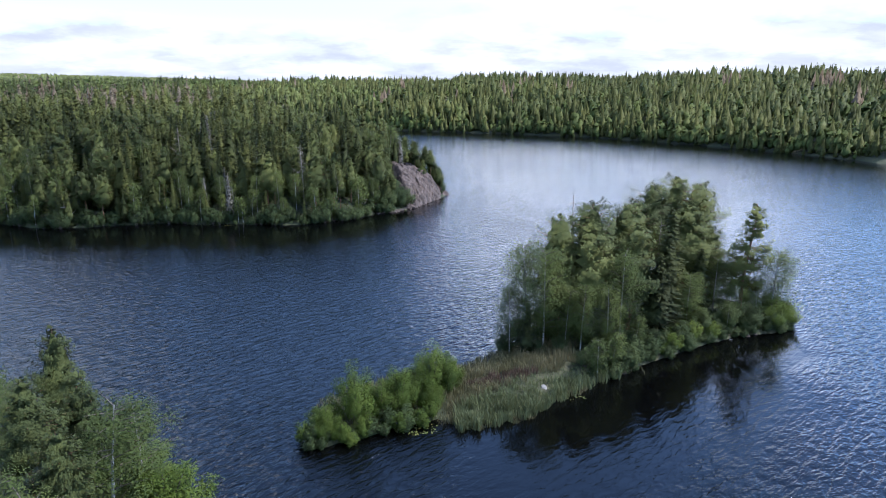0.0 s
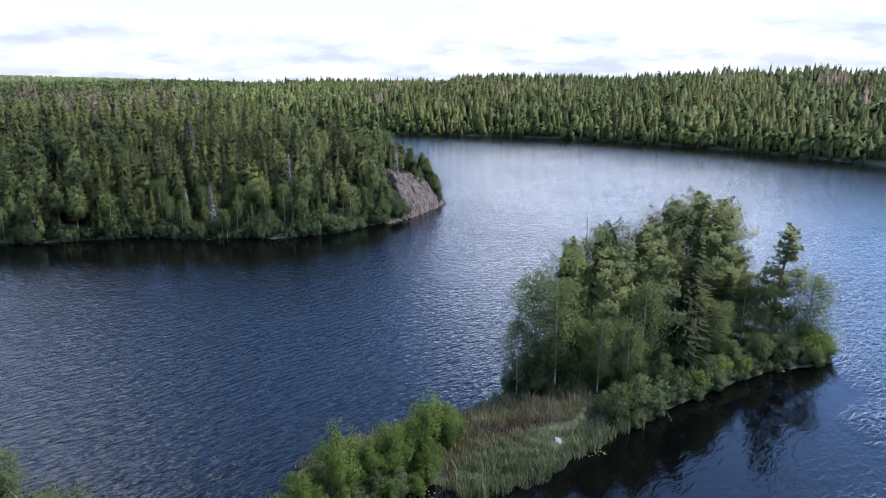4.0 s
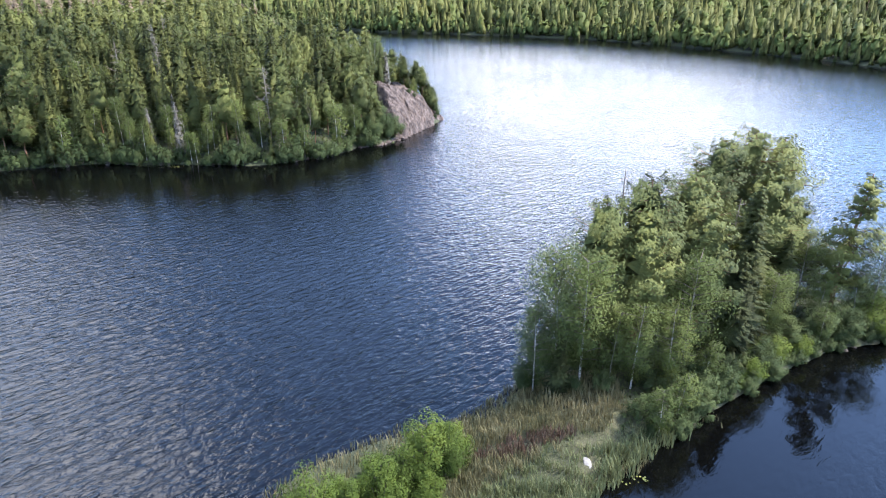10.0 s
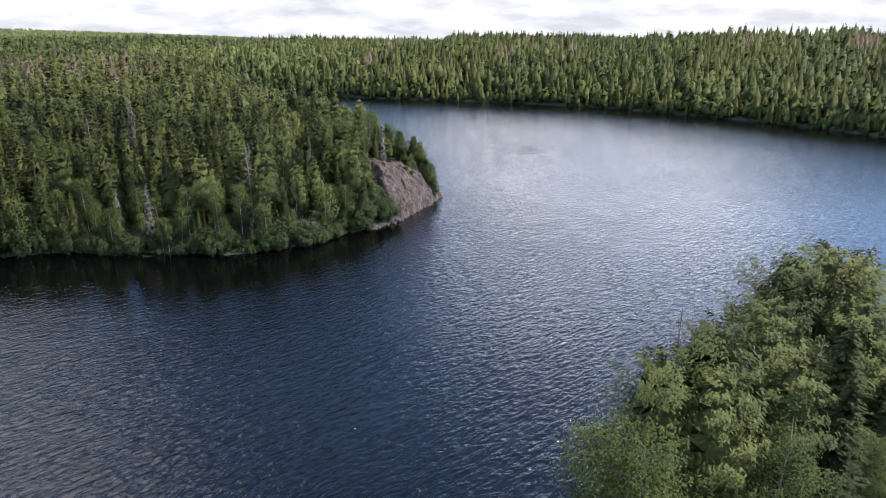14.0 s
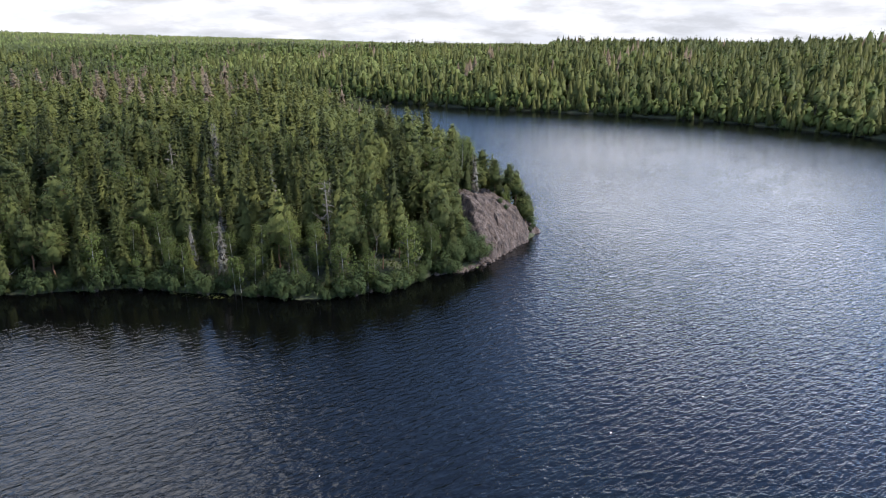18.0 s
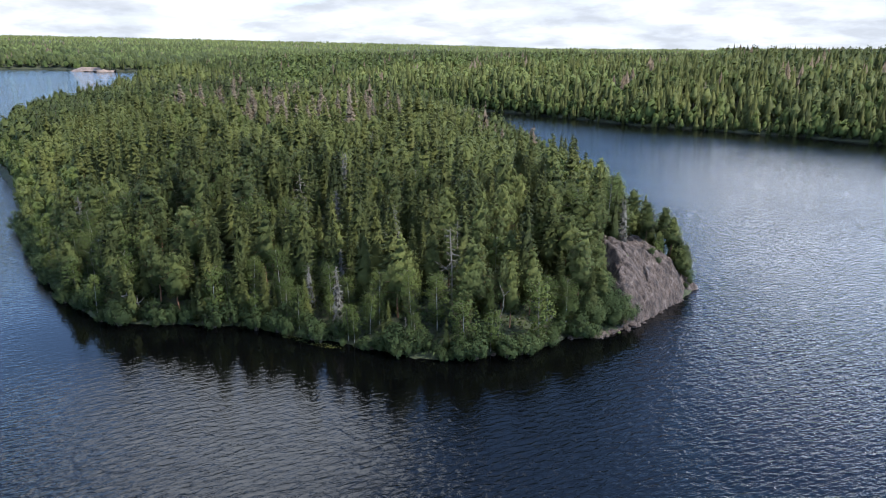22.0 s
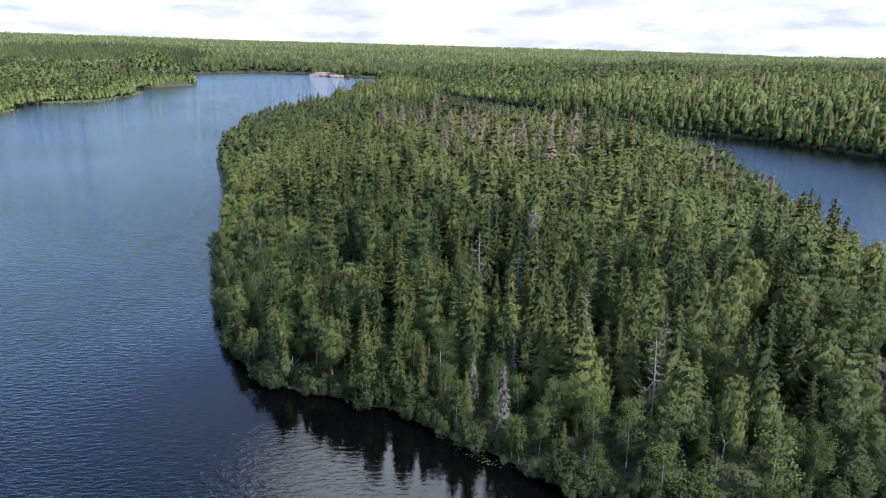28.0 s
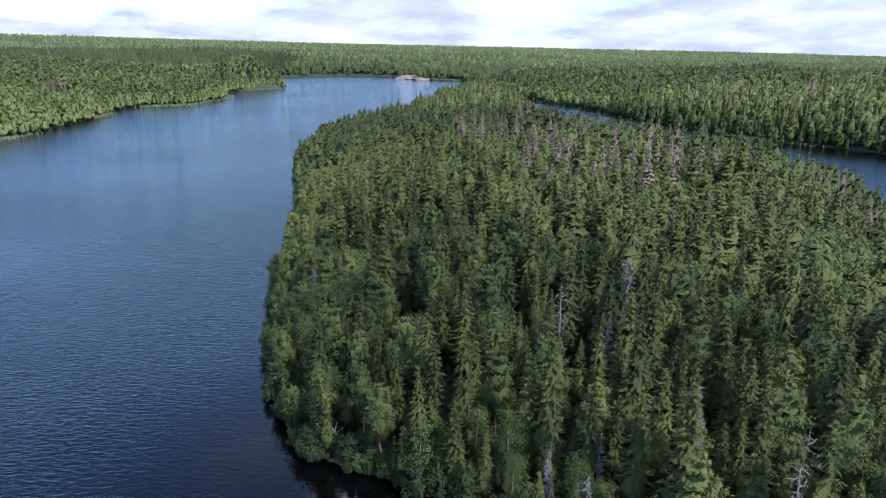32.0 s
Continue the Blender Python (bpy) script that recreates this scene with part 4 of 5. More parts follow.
# ---------------------------------------------------------------- trees as things
rng = np.random.RandomState(7)
KINDS = {
    "spruce": (make_spruce, M_SPRUCE, M_BARK_S, 16.0, "slender dark green spruce with drooping branches in the island forest", "spruce trees"),
    "pine": (make_pine, M_PINE, M_BARK_P, 16.0, "tall scots pine with reddish bark and a rounded crown", "pine trees"),
    "islet_pine": (make_islet_pine, M_PINE, M_BARK_P, 16.0, "tall scots pine on the small islet with a clumpy layered crown", "pine trees"),
    "thin_pine": (make_thin_pine, M_PINE, M_BARK_P, 16.0, "lanky pine with thin level sprays of needles", "pine trees"),
    "birch": (make_birch, M_BIRCH, M_BARK_B, 12.0, "light green birch with a white trunk near the water", "birch trees"),
    "alder": (make_alder, M_ALDER, M_BARK_S, 5.0, "bushy fresh green alder growing at the water's edge", "alder bushes"),
    "willow": (make_alder, M_SHRUB, M_BARK_S, 5.0, "dull green willow shrub overhanging dark water", "willow shrubs"),
}


# where a crown's surface faces away from, as a share of the height
CENTRES = {"islet_pine": np.array([0, 0, 0.40]), "thin_pine": np.array([0, 0, 0.35]), "spruce": np.array([0, 0, 0.25]), "pine": np.array([0, 0, 0.45]), "birch": np.array([0, 0, 0.35]), "alder": np.array([0, 0, 0.15]), "willow": np.array([0, 0, 0.15])}


def trunk_part(stem, limbs, barkm, limbm, ob):
    """The trunk with the limbs that grow from it."""
    tr = part_np("trunk", *stem, barkm, ob, smooth=True)
    if limbs:
        part_np("branchwork", *limbs, limbm, tr, smooth=True)
    return tr


def tree_thing(kind, leaf, seed, name=None):
    """One tree of a kind, with its trunk and crown."""
    make, leafm, barkm, h, label, group = KINDS[kind]
    r = np.random.RandomState(seed)
    (cv, cf), stem, limbs = make(r, h, leaf)
    ob = new(name or kind.replace("thin_", "").replace("islet_", "") + "_tree")
    tagged(ob, label, kind.replace("thin_", "").replace("islet_", "") + " tree", group)
    trunk_part(stem, limbs, barkm, M_BARK_P if "pine" in kind else M_BARK_S, ob)
    cf, nor = soft_normals(cv, cf, CENTRES[kind] * h, 0.86)
    set_normals(part_np("crown", cv, cf, leafm, ob).data, nor)
    return ob


class Stock:
    """Some forms of each kind, each used first itself and then as copies."""

    def __init__(self, leaf, seed, forms=3):
        self.leaf, self.seed, self.forms, self.made, self.used = leaf, seed, forms, {}, {}

    def put(self, kind, x, y, z, height, turn, wide=1.0, label=""):
        k = self.used.get(kind, 0)
        self.used[kind] = k + 1
        key = (kind, k % self.forms)
        s = height / KINDS[kind][3]
        m = Matrix.LocRotScale((x, y, z), Euler((0, 0, turn)), None)
        if key not in self.made:
            ob = tree_thing(kind, self.leaf, self.seed + 10 * len(self.made))
            self.made[key] = ob
            ob.matrix_basis = m
        else:
            ob = copy_thing(self.made[key], m)
        ob.scale = (s * wide, s * wide, s)
        if label:
            tagged(ob, label)
        return ob


# -- the small islet
near = Stock(9000, 100, 4)
bank = Stock(2600, 180, 3)
ISLET_TREES = [  # kind, x, y, height of the top over the water, width
    ("birch", 10.6, 39.4, 14.6, 0.85), ("birch", 8.4, 37.8, 9.6, 0.85), ("birch", 12.6, 38.4, 14.2, 0.9), ("spruce", 10.4, 36.9, 7.2, 1.3), ("islet_pine", 15.0, 44.0, 17.2, 0.85),
    ("islet_pine", 19.5, 46.0, 18.4, 1.0), ("pine", 18.0, 42.0, 16.2, 1.1), ("islet_pine", 24.5, 49.5, 17.8, 1.0), ("pine", 24.5, 44.5, 16.2, 1.2),
    ("islet_pine", 27.5, 54.5, 17.0, 1.0), ("islet_pine", 30.6, 58.6, 19.2, 0.95), ("islet_pine", 34.5, 60.0, 20.0, 1.0), ("islet_pine", 37.6, 60.4, 19.2, 1.0),
    ("pine", 34.6, 54.5, 16.8, 1.1), ("spruce", 30.5, 48.5, 17.0, 1.5), ("thin_pine", 42.4, 52.0, 17.9, 1.05), ("pine", 39.0, 56.5, 13.5, 1.2),
    ("birch", 46.4, 51.4, 10.8, 1.3), ("birch", 44.0, 50.4, 7.0, 1.3), ("birch", 17.0, 37.5, 10.0, 0.95), ("birch", 15.2, 38.2, 9.0, 0.8), ("birch", 20.4, 38.3, 9.5, 1.15), ("birch", 22.4, 40.5, 13.5, 0.9),
    ("spruce", 27.4, 42.8, 12.5, 1.45), ("spruce", 28.8, 44.6, 15.0, 1.3), ("pine", 14.6, 41.0, 13.5, 0.9), ("spruce", 13.6, 40.4, 10.0, 1.2), ("spruce", 16.5, 42.0, 12.5, 1.3),
    ("birch", 22.0, 53.5, 11.0, 1.2), ("birch", 33.0, 47.0, 9.0, 1.2), ("spruce", 31.0, 46.0, 9.0, 1.4), ("birch", 38.5, 52.0, 9.5, 1.2), ("spruce", 35.5, 50.5, 11.5, 1.4),
    ("spruce", 36.5, 57.5, 14.0, 1.2), ("birch", 42.5, 57.0, 8.5, 1.1), ("birch", 40.0, 50.0, 6.5, 1.4), ("willow", 11.8, 36.9, 3.0, 1.0), ("willow", 14.3, 37.0, 3.6, 1.1),
    ("willow", 18.5, 37.4, 3.4, 1.1), ("willow", 23.5, 38.8, 3.6, 1.1), ("willow", 26.5, 40.2, 3.4, 1.1), ("willow", 31.0, 43.4, 3.4, 1.2), ("willow", 35.0, 46.2, 4.0, 1.2),
    ("willow", 38.8, 48.0, 4.4, 1.3), ("willow", 42.3, 49.0, 4.2, 1.4), ("alder", 45.8, 49.8, 4.4, 1.3), ("alder", 48.4, 51.0, 3.8, 1.4),
    ("willow", 7.8, 39.0, 3.0, 1.0), ("willow", 33.0, 63.0, 4.5, 1.2), ("willow", 37.0, 63.2, 4.0, 1.2), ("willow", 41.5, 61.0, 4.2, 1.2), ("alder", 45.5, 57.5, 4.4, 1.2), ("alder", 48.3, 54.5, 3.8, 1.2), ("willow", 20.0, 55.0, 4.2, 1.2), ("willow", 13.5, 48.0, 3.8, 1.2), ("willow", 10.0, 43.0, 3.6, 1.2), ("willow", 29.0, 62.0, 4.0, 1.2), ("willow", 25.0, 59.0, 4.5, 1.2),
    ("alder", -8.2, 20.6, 6.3, 0.75), ("alder", -10.4, 18.2, 3.2, 1.1), ("alder", -5.6, 22.4, 4.0, 0.95), ("alder", -3.8, 23.8, 5.0, 0.9),
    ("alder", -2.4, 25.2, 4.4, 0.95), ("alder", -0.8, 26.6, 6.2, 0.85), ("alder", 0.8, 27.2, 5.0, 0.8), ("alder", 0.9, 29.0, 4.0, 0.8),
    ("alder", -4.4, 26.4, 2.8, 1.1), ("alder", -6.8, 24.4, 2.6, 1.1), ("alder", -0.6, 24.2, 3.2, 1.0)]
ISLET_LABELS = {"islet_pine": "tall scots pine on the small islet with a clumpy layered crown",
                "willow": "dull green willow shrub below the islet's trees",
                "thin_pine": "lanky pine with thin level sprays on the islet's point",
                "pine": "scots pine with a dense green crown on the small islet",
                "spruce": "dark green spruce standing among pines on the small islet",
                "birch": "light green birch with a pale trunk on the small islet",
                "alder": "rounded bright green alder bush on the islet shore"}
for kind, x, y, top, wide in ISLET_TREES:
    z = float(islet_height(np.array(x), np.array(y)))
    near.put(kind, x, y, z - 0.05, top - z, rng.uniform(0, 6.28), wide * (1.2 if "pine" in kind else 1.1), ISLET_LABELS[kind])

# -- trees on the shore that the camera leaves
for kind, x, y, top, wide in [("pine", -29.6, 9.6, 14.4, 0.95), ("pine", -26.2, 7.0, 11.0, 1.15), ("birch", -22.0, 6.6, 9.2, 1.4), ("alder", -19.6, 4.6, 5.6, 1.4),
                              ("birch", -22.3, 2.4, 11.6, 1.4), ("pine", -23.4, -1.0, 11.8, 1.2), ("pine", -28.4, 3.2, 13.0, 1.2), ("alder", -24.0, 8.6, 5.4, 1.4),
                              ("birch", -33.0, 6.0, 13.0, 1.3), ("thin_pine", -36.0, 8.0, 14.0, 1.3), ("birch", -31.0, 13.0, 8.0, 1.4), ("alder", -28.0, 12.5, 4.8, 1.4),
                              ("alder", -18.6, 0.0, 5.0, 1.4), ("birch", -21.0, -6.0, 11.0, 1.4), ("alder", -21.0, 6.9, 4.4, 1.3), ("birch", -36.0, 13.0, 8.0, 1.4),
                              ("pine", -42.0, 4.0, 15.0, 1.2), ("birch", -41.0, 14.0, 9.0, 1.4), ("alder", -25.8, 9.8, 4.0, 1.4), ("birch", -26.0, -5.0, 12.0, 1.4)]:
    z = max(0.1, float(land_height(np.array(x), np.array(y))))
    near.put(kind, x, y, z - 0.1, top - z, rng.uniform(0, 6.28), wide, "leafy green tree on the wooded shore near the camera's start")


# -- the big island: points on a jittered grid
def scatter(x0, x1, y0, y1, step, seed):
    r = np.random.RandomState(seed)
    X, Y = np.meshgrid(np.arange(x0, x1, step), np.arange(y0, y1, step))
    p = np.stack([X.ravel(), Y.ravel()], 1) + r.uniform(-0.42, 0.42, (X.size, 2)) * step
    return p, r


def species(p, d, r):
    """Birch at the shores, more spruce near, more pine farther off. 0 spruce, 1 pine, 2 birch."""
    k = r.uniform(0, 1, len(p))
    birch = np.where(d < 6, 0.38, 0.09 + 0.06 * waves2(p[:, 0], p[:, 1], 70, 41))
    # dark spruce near, lighter pine beyond: cloud shade put into the tree mix
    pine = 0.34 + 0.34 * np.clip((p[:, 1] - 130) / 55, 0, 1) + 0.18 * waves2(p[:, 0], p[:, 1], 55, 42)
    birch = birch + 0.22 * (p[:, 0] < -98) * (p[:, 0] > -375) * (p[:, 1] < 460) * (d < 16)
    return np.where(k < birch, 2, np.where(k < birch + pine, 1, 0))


NAMES = ["spruce", "pine", "birch"]
isl_p, isl_r = scatter(-375, 8, 100, 470, 3.6, 11)
isl_d = inside_distance(ISLAND, isl_p[:, 0], isl_p[:, 1])
ok = isl_d > 1.0
for sx, sy in [(-47.3, 125.6), (-38.4, 130.7), (-71.4, 135.3), (-117.3, 125.0), (-76.3, 173.3), (-71.0, 150.0), (-63.0, 134.0), (-35.8, 122), (-66.9, 144.2), (-73.7, 169), (-88, 160)]:
    ok &= np.hypot(isl_p[:, 0] - sx, isl_p[:, 1] - sy) > 2.4     # room round the dead trees
ok &= ~((isl_p[:, 0] > -16) & (isl_p[:, 1] > 134) & (isl_p[:, 1] < 154))     # bare rock
ok &= (isl_r.uniform(0, 1, len(isl_p)) > 0.04 + 0.14 * (waves2(isl_p[:, 0], isl_p[:, 1], 16, 44) > 0.3)) | (isl_d < 7)     # small gaps
isl_p, isl_d = isl_p[ok], isl_d[ok]
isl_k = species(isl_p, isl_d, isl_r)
isl_z = land_height(isl_p[:, 0], isl_p[:, 1])
isl_h = np.where(isl_k == 0, isl_r.uniform(9.5, 18.5, len(isl_p)), np.where(isl_k == 1, isl_r.uniform(9.5, 15.5, len(isl_p)), isl_r.uniform(7, 12.5, len(isl_p))))
isl_h *= np.clip(0.62 + isl_d / 22, 0.62, 1) * np.clip(1 - (isl_p[:, 0] + 19) / 22, 0.65, 1)
front = (isl_p[:, 0] > -130) & (isl_p[:, 1] < 164 + 0.12 * isl_p[:, 0])
mid = Stock(4000, 300, 7)
young = Stock(1500, 360, 5)
under = np.random.RandomState(19)
for i in np.flatnonzero(front & (isl_d < 30)):      # young spruces and birches below the tall trees
    for again in range(under.uniform() < 0.4):
        o = under.normal(0, 1.4, 2)
        kind = ("spruce", "birch", "willow")[under.choice(3, p=[0.5, 0.3, 0.2])]
        young.put(kind, *(isl_p[i] + o), isl_z[i] - 0.3, under.uniform(3.5, 9.0) if kind != "willow" else under.uniform(2, 4), under.uniform(0, 6.28), under.uniform(1.0, 1.4), "young " + kind + " in the shade below taller forest trees")
for i in np.flatnonzero(front):
    mid.put(NAMES[isl_k[i]], *isl_p[i], isl_z[i] - 0.1, isl_h[i], isl_r.uniform(0, 6.28), isl_r.uniform(0.85, 1.2))


# ---------------------------------------------------------------- joined forests
def forest(name, label, pts, zs, hs, ks, leaf, seed, r):
    """Many trees as one mesh: the crowns of three kinds and their trunks."""
    V, F, I, N, off = [], [], [], [], 0
    mats = [M_SPRUCE, M_PINE, M_BIRCH, M_BARK_S, M_BROWN, M_DECID]
    for kind in (0, 1, 2, 4, 5):
        for form in range(5):
            sel = np.flatnonzero((ks == kind) & (np.arange(len(pts)) % 5 == form))
            if not len(sel):
                continue
            src = NAMES[kind] if kind < 3 else ("spruce" if kind == 4 else "birch")
            make, _, _, h0, _, _ = KINDS[src]
            fr = np.random.RandomState(seed + form)
            if leaf < 40:
                (cv, cf), wv, wf = far_tree(fr, h0, kind, leaf < 15), np.zeros((0, 3)), np.zeros((0, 3), int)
            else:
                if kind in (0, 4) and leaf < 150:
                    (cv, cf), (wv, wf), _ = tier_spruce(fr, h0)
                else:
                    (cv, cf), (wv, wf), _ = make(fr, h0, leaf, False)
            cf, nor = soft_normals(cv, cf, CENTRES[src] * h0, 0.6 if kind == 0 and leaf < 150 else 0.86)
            if leaf < 60:
                nor = unit(nor * 0.55 + [0, 0, 0.6])
            nor = np.concatenate([nor, unit(wv * [1, 1, 0])])
            N.append(np.empty(0))
            v0 = np.concatenate([cv, wv]); f0 = np.concatenate([cf, wf + len(cv)]) if len(wf) else cf
            mi = np.r_[np.full(len(cf), kind), np.full(len(wf), 3)]
            a = r.uniform(0, 6.28, len(sel)); s = hs[sel] / h0; w = s * r.uniform(0.9, 1.3, len(sel))
            x = (v0[None, :, 0] * np.cos(a)[:, None] - v0[None, :, 1] * np.sin(a)[:, None]) * w[:, None] + pts[sel, 0:1]
            y = (v0[None, :, 0] * np.sin(a)[:, None] + v0[None, :, 1] * np.cos(a)[:, None]) * w[:, None] + pts[sel, 1:2]
            z = v0[None, :, 2] * s[:, None] + zs[sel][:, None]
            V.append(np.stack([x, y, z], -1).reshape(-1, 3))
            F.append((f0[None] + (np.arange(len(sel)) * len(v0))[:, None, None] + off).reshape(-1, 3))
            I.append(np.tile(mi, len(sel)))
            c, s_ = np.cos(a)[:, None], np.sin(a)[:, None]
            N[-1] = np.stack([nor[:, 0] * c - nor[:, 1] * s_, nor[:, 0] * s_ + nor[:, 1] * c, np.tile(nor[:, 2], (len(sel), 1))], -1).reshape(-1, 3)
            off += len(sel) * len(v0)
    me = mesh_np(name, np.concatenate(V), np.concatenate(F), mats[0])
    for m in mats[1:]:
        me.materials.append(m)
    me.polygons.foreach_set("material_index", np.concatenate(I).astype(np.int32))
    set_normals(me, np.concatenate(N))
    return tagged(new(name, me), label, "forest", kind="stuff")


def undergrowth(name, label, pts, zs, size, seed, mat):
    """Low leafy clumps on the forest floor."""
    r = np.random.RandomState(seed)
    n = 9
    o = unit(r.normal(0, 1, (len(pts) * n, 3)) + [0, 0, 0.6])
    c = np.repeat(np.column_stack([pts, zs]), n, 0) + o * np.repeat(r.uniform(0.5, 1.2, len(pts)), n)[:, None] * size * [1, 1, 0.6]
    v, f = leaves(c, o, o, size * 0.8, size * 0.5, r, 0.6, 0.5)
    f, nor = soft_normals(v, f, np.array([v[:, 0].mean(), v[:, 1].mean(), -400.0]), 0.6)
    ob = part_np(name, v, f, mat)
    set_normals(ob.data, nor)
    return tagged(ob, label, "undergrowth", kind="stuff")


ug, ug_r = scatter(-132, 4, 102, 170, 1.25, 81)
ug_d = inside_distance(ISLAND, ug[:, 0], ug[:, 1])
ug_ok = (ug_d > -0.3) & (ug_d < 34) & ~((ug[:, 0] > -15) & (ug[:, 1] > 135) & (ug[:, 1] < 160))
ug = ug[ug_ok]
undergrowth("undergrowth", "low bilberry and fern undergrowth on the island's forest floor", ug, land_height(ug[:, 0], ug[:, 1]), 0.75, 82, M_SHRUB)
ug, ug_r = scatter(2, 52, 26, 66, 0.8, 83)
ug = ug[(inside_distance(ISLET, ug[:, 0], ug[:, 1]) > 0.2) & ((ug[:, 0] > 15) | (ug[:, 1] > 38))]
undergrowth("undergrowth", "low shrubs and grass below the islet's pines", ug, islet_height(ug[:, 0], ug[:, 1]), 0.45, 84, M_SHRUB)

rest = ~front
close = rest & (isl_p[:, 0] > -205) & (isl_p[:, 1] < 225)
hid = rest & ~close & (isl_p[:, 1] < 290)
far_i = rest & ~hid & ~close
# a stand of spruces that has died and turned grey-brown
stand = (bell(isl_p[:, 0], isl_p[:, 1], -114, 212, 24) + bell(isl_p[:, 0], isl_p[:, 1], -178, 232, 18) + bell(isl_p[:, 0], isl_p[:, 1], -60, 232, 15) + bell(isl_p[:, 0], isl_p[:, 1], -145, 225, 14)) > 0.36
isl_k4 = np.where(stand & (isl_r.uniform(0, 1, len(isl_p)) < 0.5), 4, isl_k)
forest("forest", "mixed pine, spruce and birch forest on the island's rise", isl_p[close], isl_z[close] - 0.1, isl_h[close], isl_k4[close], 600, 490, isl_r)
forest("forest", "mixed pine, spruce and birch forest covering the island", isl_p[hid], isl_z[hid] - 0.1, isl_h[hid], isl_k4[hid], 160, 500, isl_r)
forest("forest", "mixed forest on the far end of the island", isl_p[far_i], isl_z[far_i] - 0.1, isl_h[far_i], isl_k4[far_i], 90, 510, isl_r)


def mainland(name, label, step, seed, leaf, lo, hi, scale, near_shore=None):
    half = hi + 80
    p, r = scatter(-half - 40, 0.72 * half, -40, half, step, seed)
    q = p - [-10, 30]
    dist = np.hypot(q[:, 0], q[:, 1])
    az = np.degrees(np.arctan2(q[:, 0], q[:, 1]))
    ok = (dist > lo) & (dist <= hi) & (az > -84) & (az < 42)
    p = p[ok]
    d = -inside_distance(LAKE, p[:, 0], p[:, 1])
    ok = d > 2.0
    if near_shore:
        ok &= (d < near_shore[1]) & (d >= near_shore[0])
    p, d = p[ok], d[ok]
    if near_shore and near_shore[0] == 0 and lo == 0:
        edge = []
        for (ax, ay), (bx, by) in zip(LAKE[:16] + LAKE[25:40], LAKE[1:17] + LAKE[26:41]):
            L = math.hypot(bx - ax, by - ay)
            f = (np.arange(int(L / 1.2)) + r.uniform(0, 1, int(L / 1.2)))[:, None] * 1.2 / L
            edge.append(np.array([[ax, ay]]) + f * [[bx - ax, by - ay]] + np.array([[(by - ay) / L, -(bx - ax) / L]]) * r.uniform(-2.2, 5.0, (len(f), 1)))
        edge = np.concatenate(edge)
        p, d = np.vstack([p, edge]), np.r_[d, np.zeros(len(edge))]
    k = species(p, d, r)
    k = np.where((d == 0), np.where(r.uniform(0, 1, len(p)) < 0.5, np.where(p[:, 0] < -350, 5, 0), 2), k)
    # broadleaf stands, thickened so their lighter colour suggests sun on the far woods
    k = np.where((r.uniform(0, 1, len(p)) < 0.55 + 0.25 * waves2(p[:, 0], p[:, 1], 190, 45)) & ((p[:, 0] < -260) | (p[:, 1] > 640)) & (d > 40), 5, k)
    u = r.uniform(0, 1, len(p))
    k = np.where((p[:, 0] > -330) & (p[:, 1] < 640) & (d > 0), np.where(u < 0.52, 0, np.where(u < 0.78, 1, np.where(u < 0.92, 2, k))), k)
    k = np.where((p[:, 0] < -50) & (p[:, 1] > 400) & (p[:, 1] < 700) & (d > 12) & (r.uniform(0, 1, len(p)) < 0.42 + 0.2 * waves2(p[:, 0], p[:, 1], 120, 48)), 5, k)     # birch and aspen, more of them so light leaves suggest a sunlit slope
    k = np.where((waves2(p[:, 0], p[:, 1], 75, 46) + 0.6 * waves2(p[:, 0], p[:, 1], 28, 47) > 0.95) & (r.uniform(0, 1, len(p)) < 0.5) & (d > 22), 4, k)      # died stands
    westp = (p[:, 0] < -350) & (p[:, 1] < 640)
    k = np.where(westp & (r.uniform(0, 1, len(p)) < 0.75) & (k != 4), 5, k)
    k = np.where((bell(p[:, 0], p[:, 1], -1500, 560, 330) > 0.35) & (p[:, 0] < -1180), 0, k)     # a dark plantation of spruce
    h = np.where((k == 2) | (k == 5), r.uniform(8, 15, len(p)), r.uniform(8.5, 19.5, len(p))) * scale
    h = np.where(d == 0, r.uniform(5, 12, len(p)), h)
    z = land_height(p[:, 0], p[:, 1]) - 0.2
    return forest(name, label, p, z, h, k, leaf, seed, r)


mainland("forest", "dense spruce and pine forest along the far shore", 4.6, 21, 125, 0, 640, 1.0, (0, 100))
mainland("forest", "dense forest on the hills behind the far shore", 6.0, 22, 100, 0, 640, 1.05, (100, 900))
mainland("forest", "dense forest round the far end of the lake", 7.4, 23, 48, 640, 1050, 1.1)
mainland("forest", "forest along the shores at the lake's far end", 7.5, 26, 30, 1050, 1800, 1.1, (0, 90))
mainland("forest", "wooded hills in the distance", 11.5, 24, 12, 1050, 2200, 0.85, (90, 9000))
mainland("forest", "wooded ridges on the horizon", 27.0, 25, 10, 2200, 4500, 0.8)


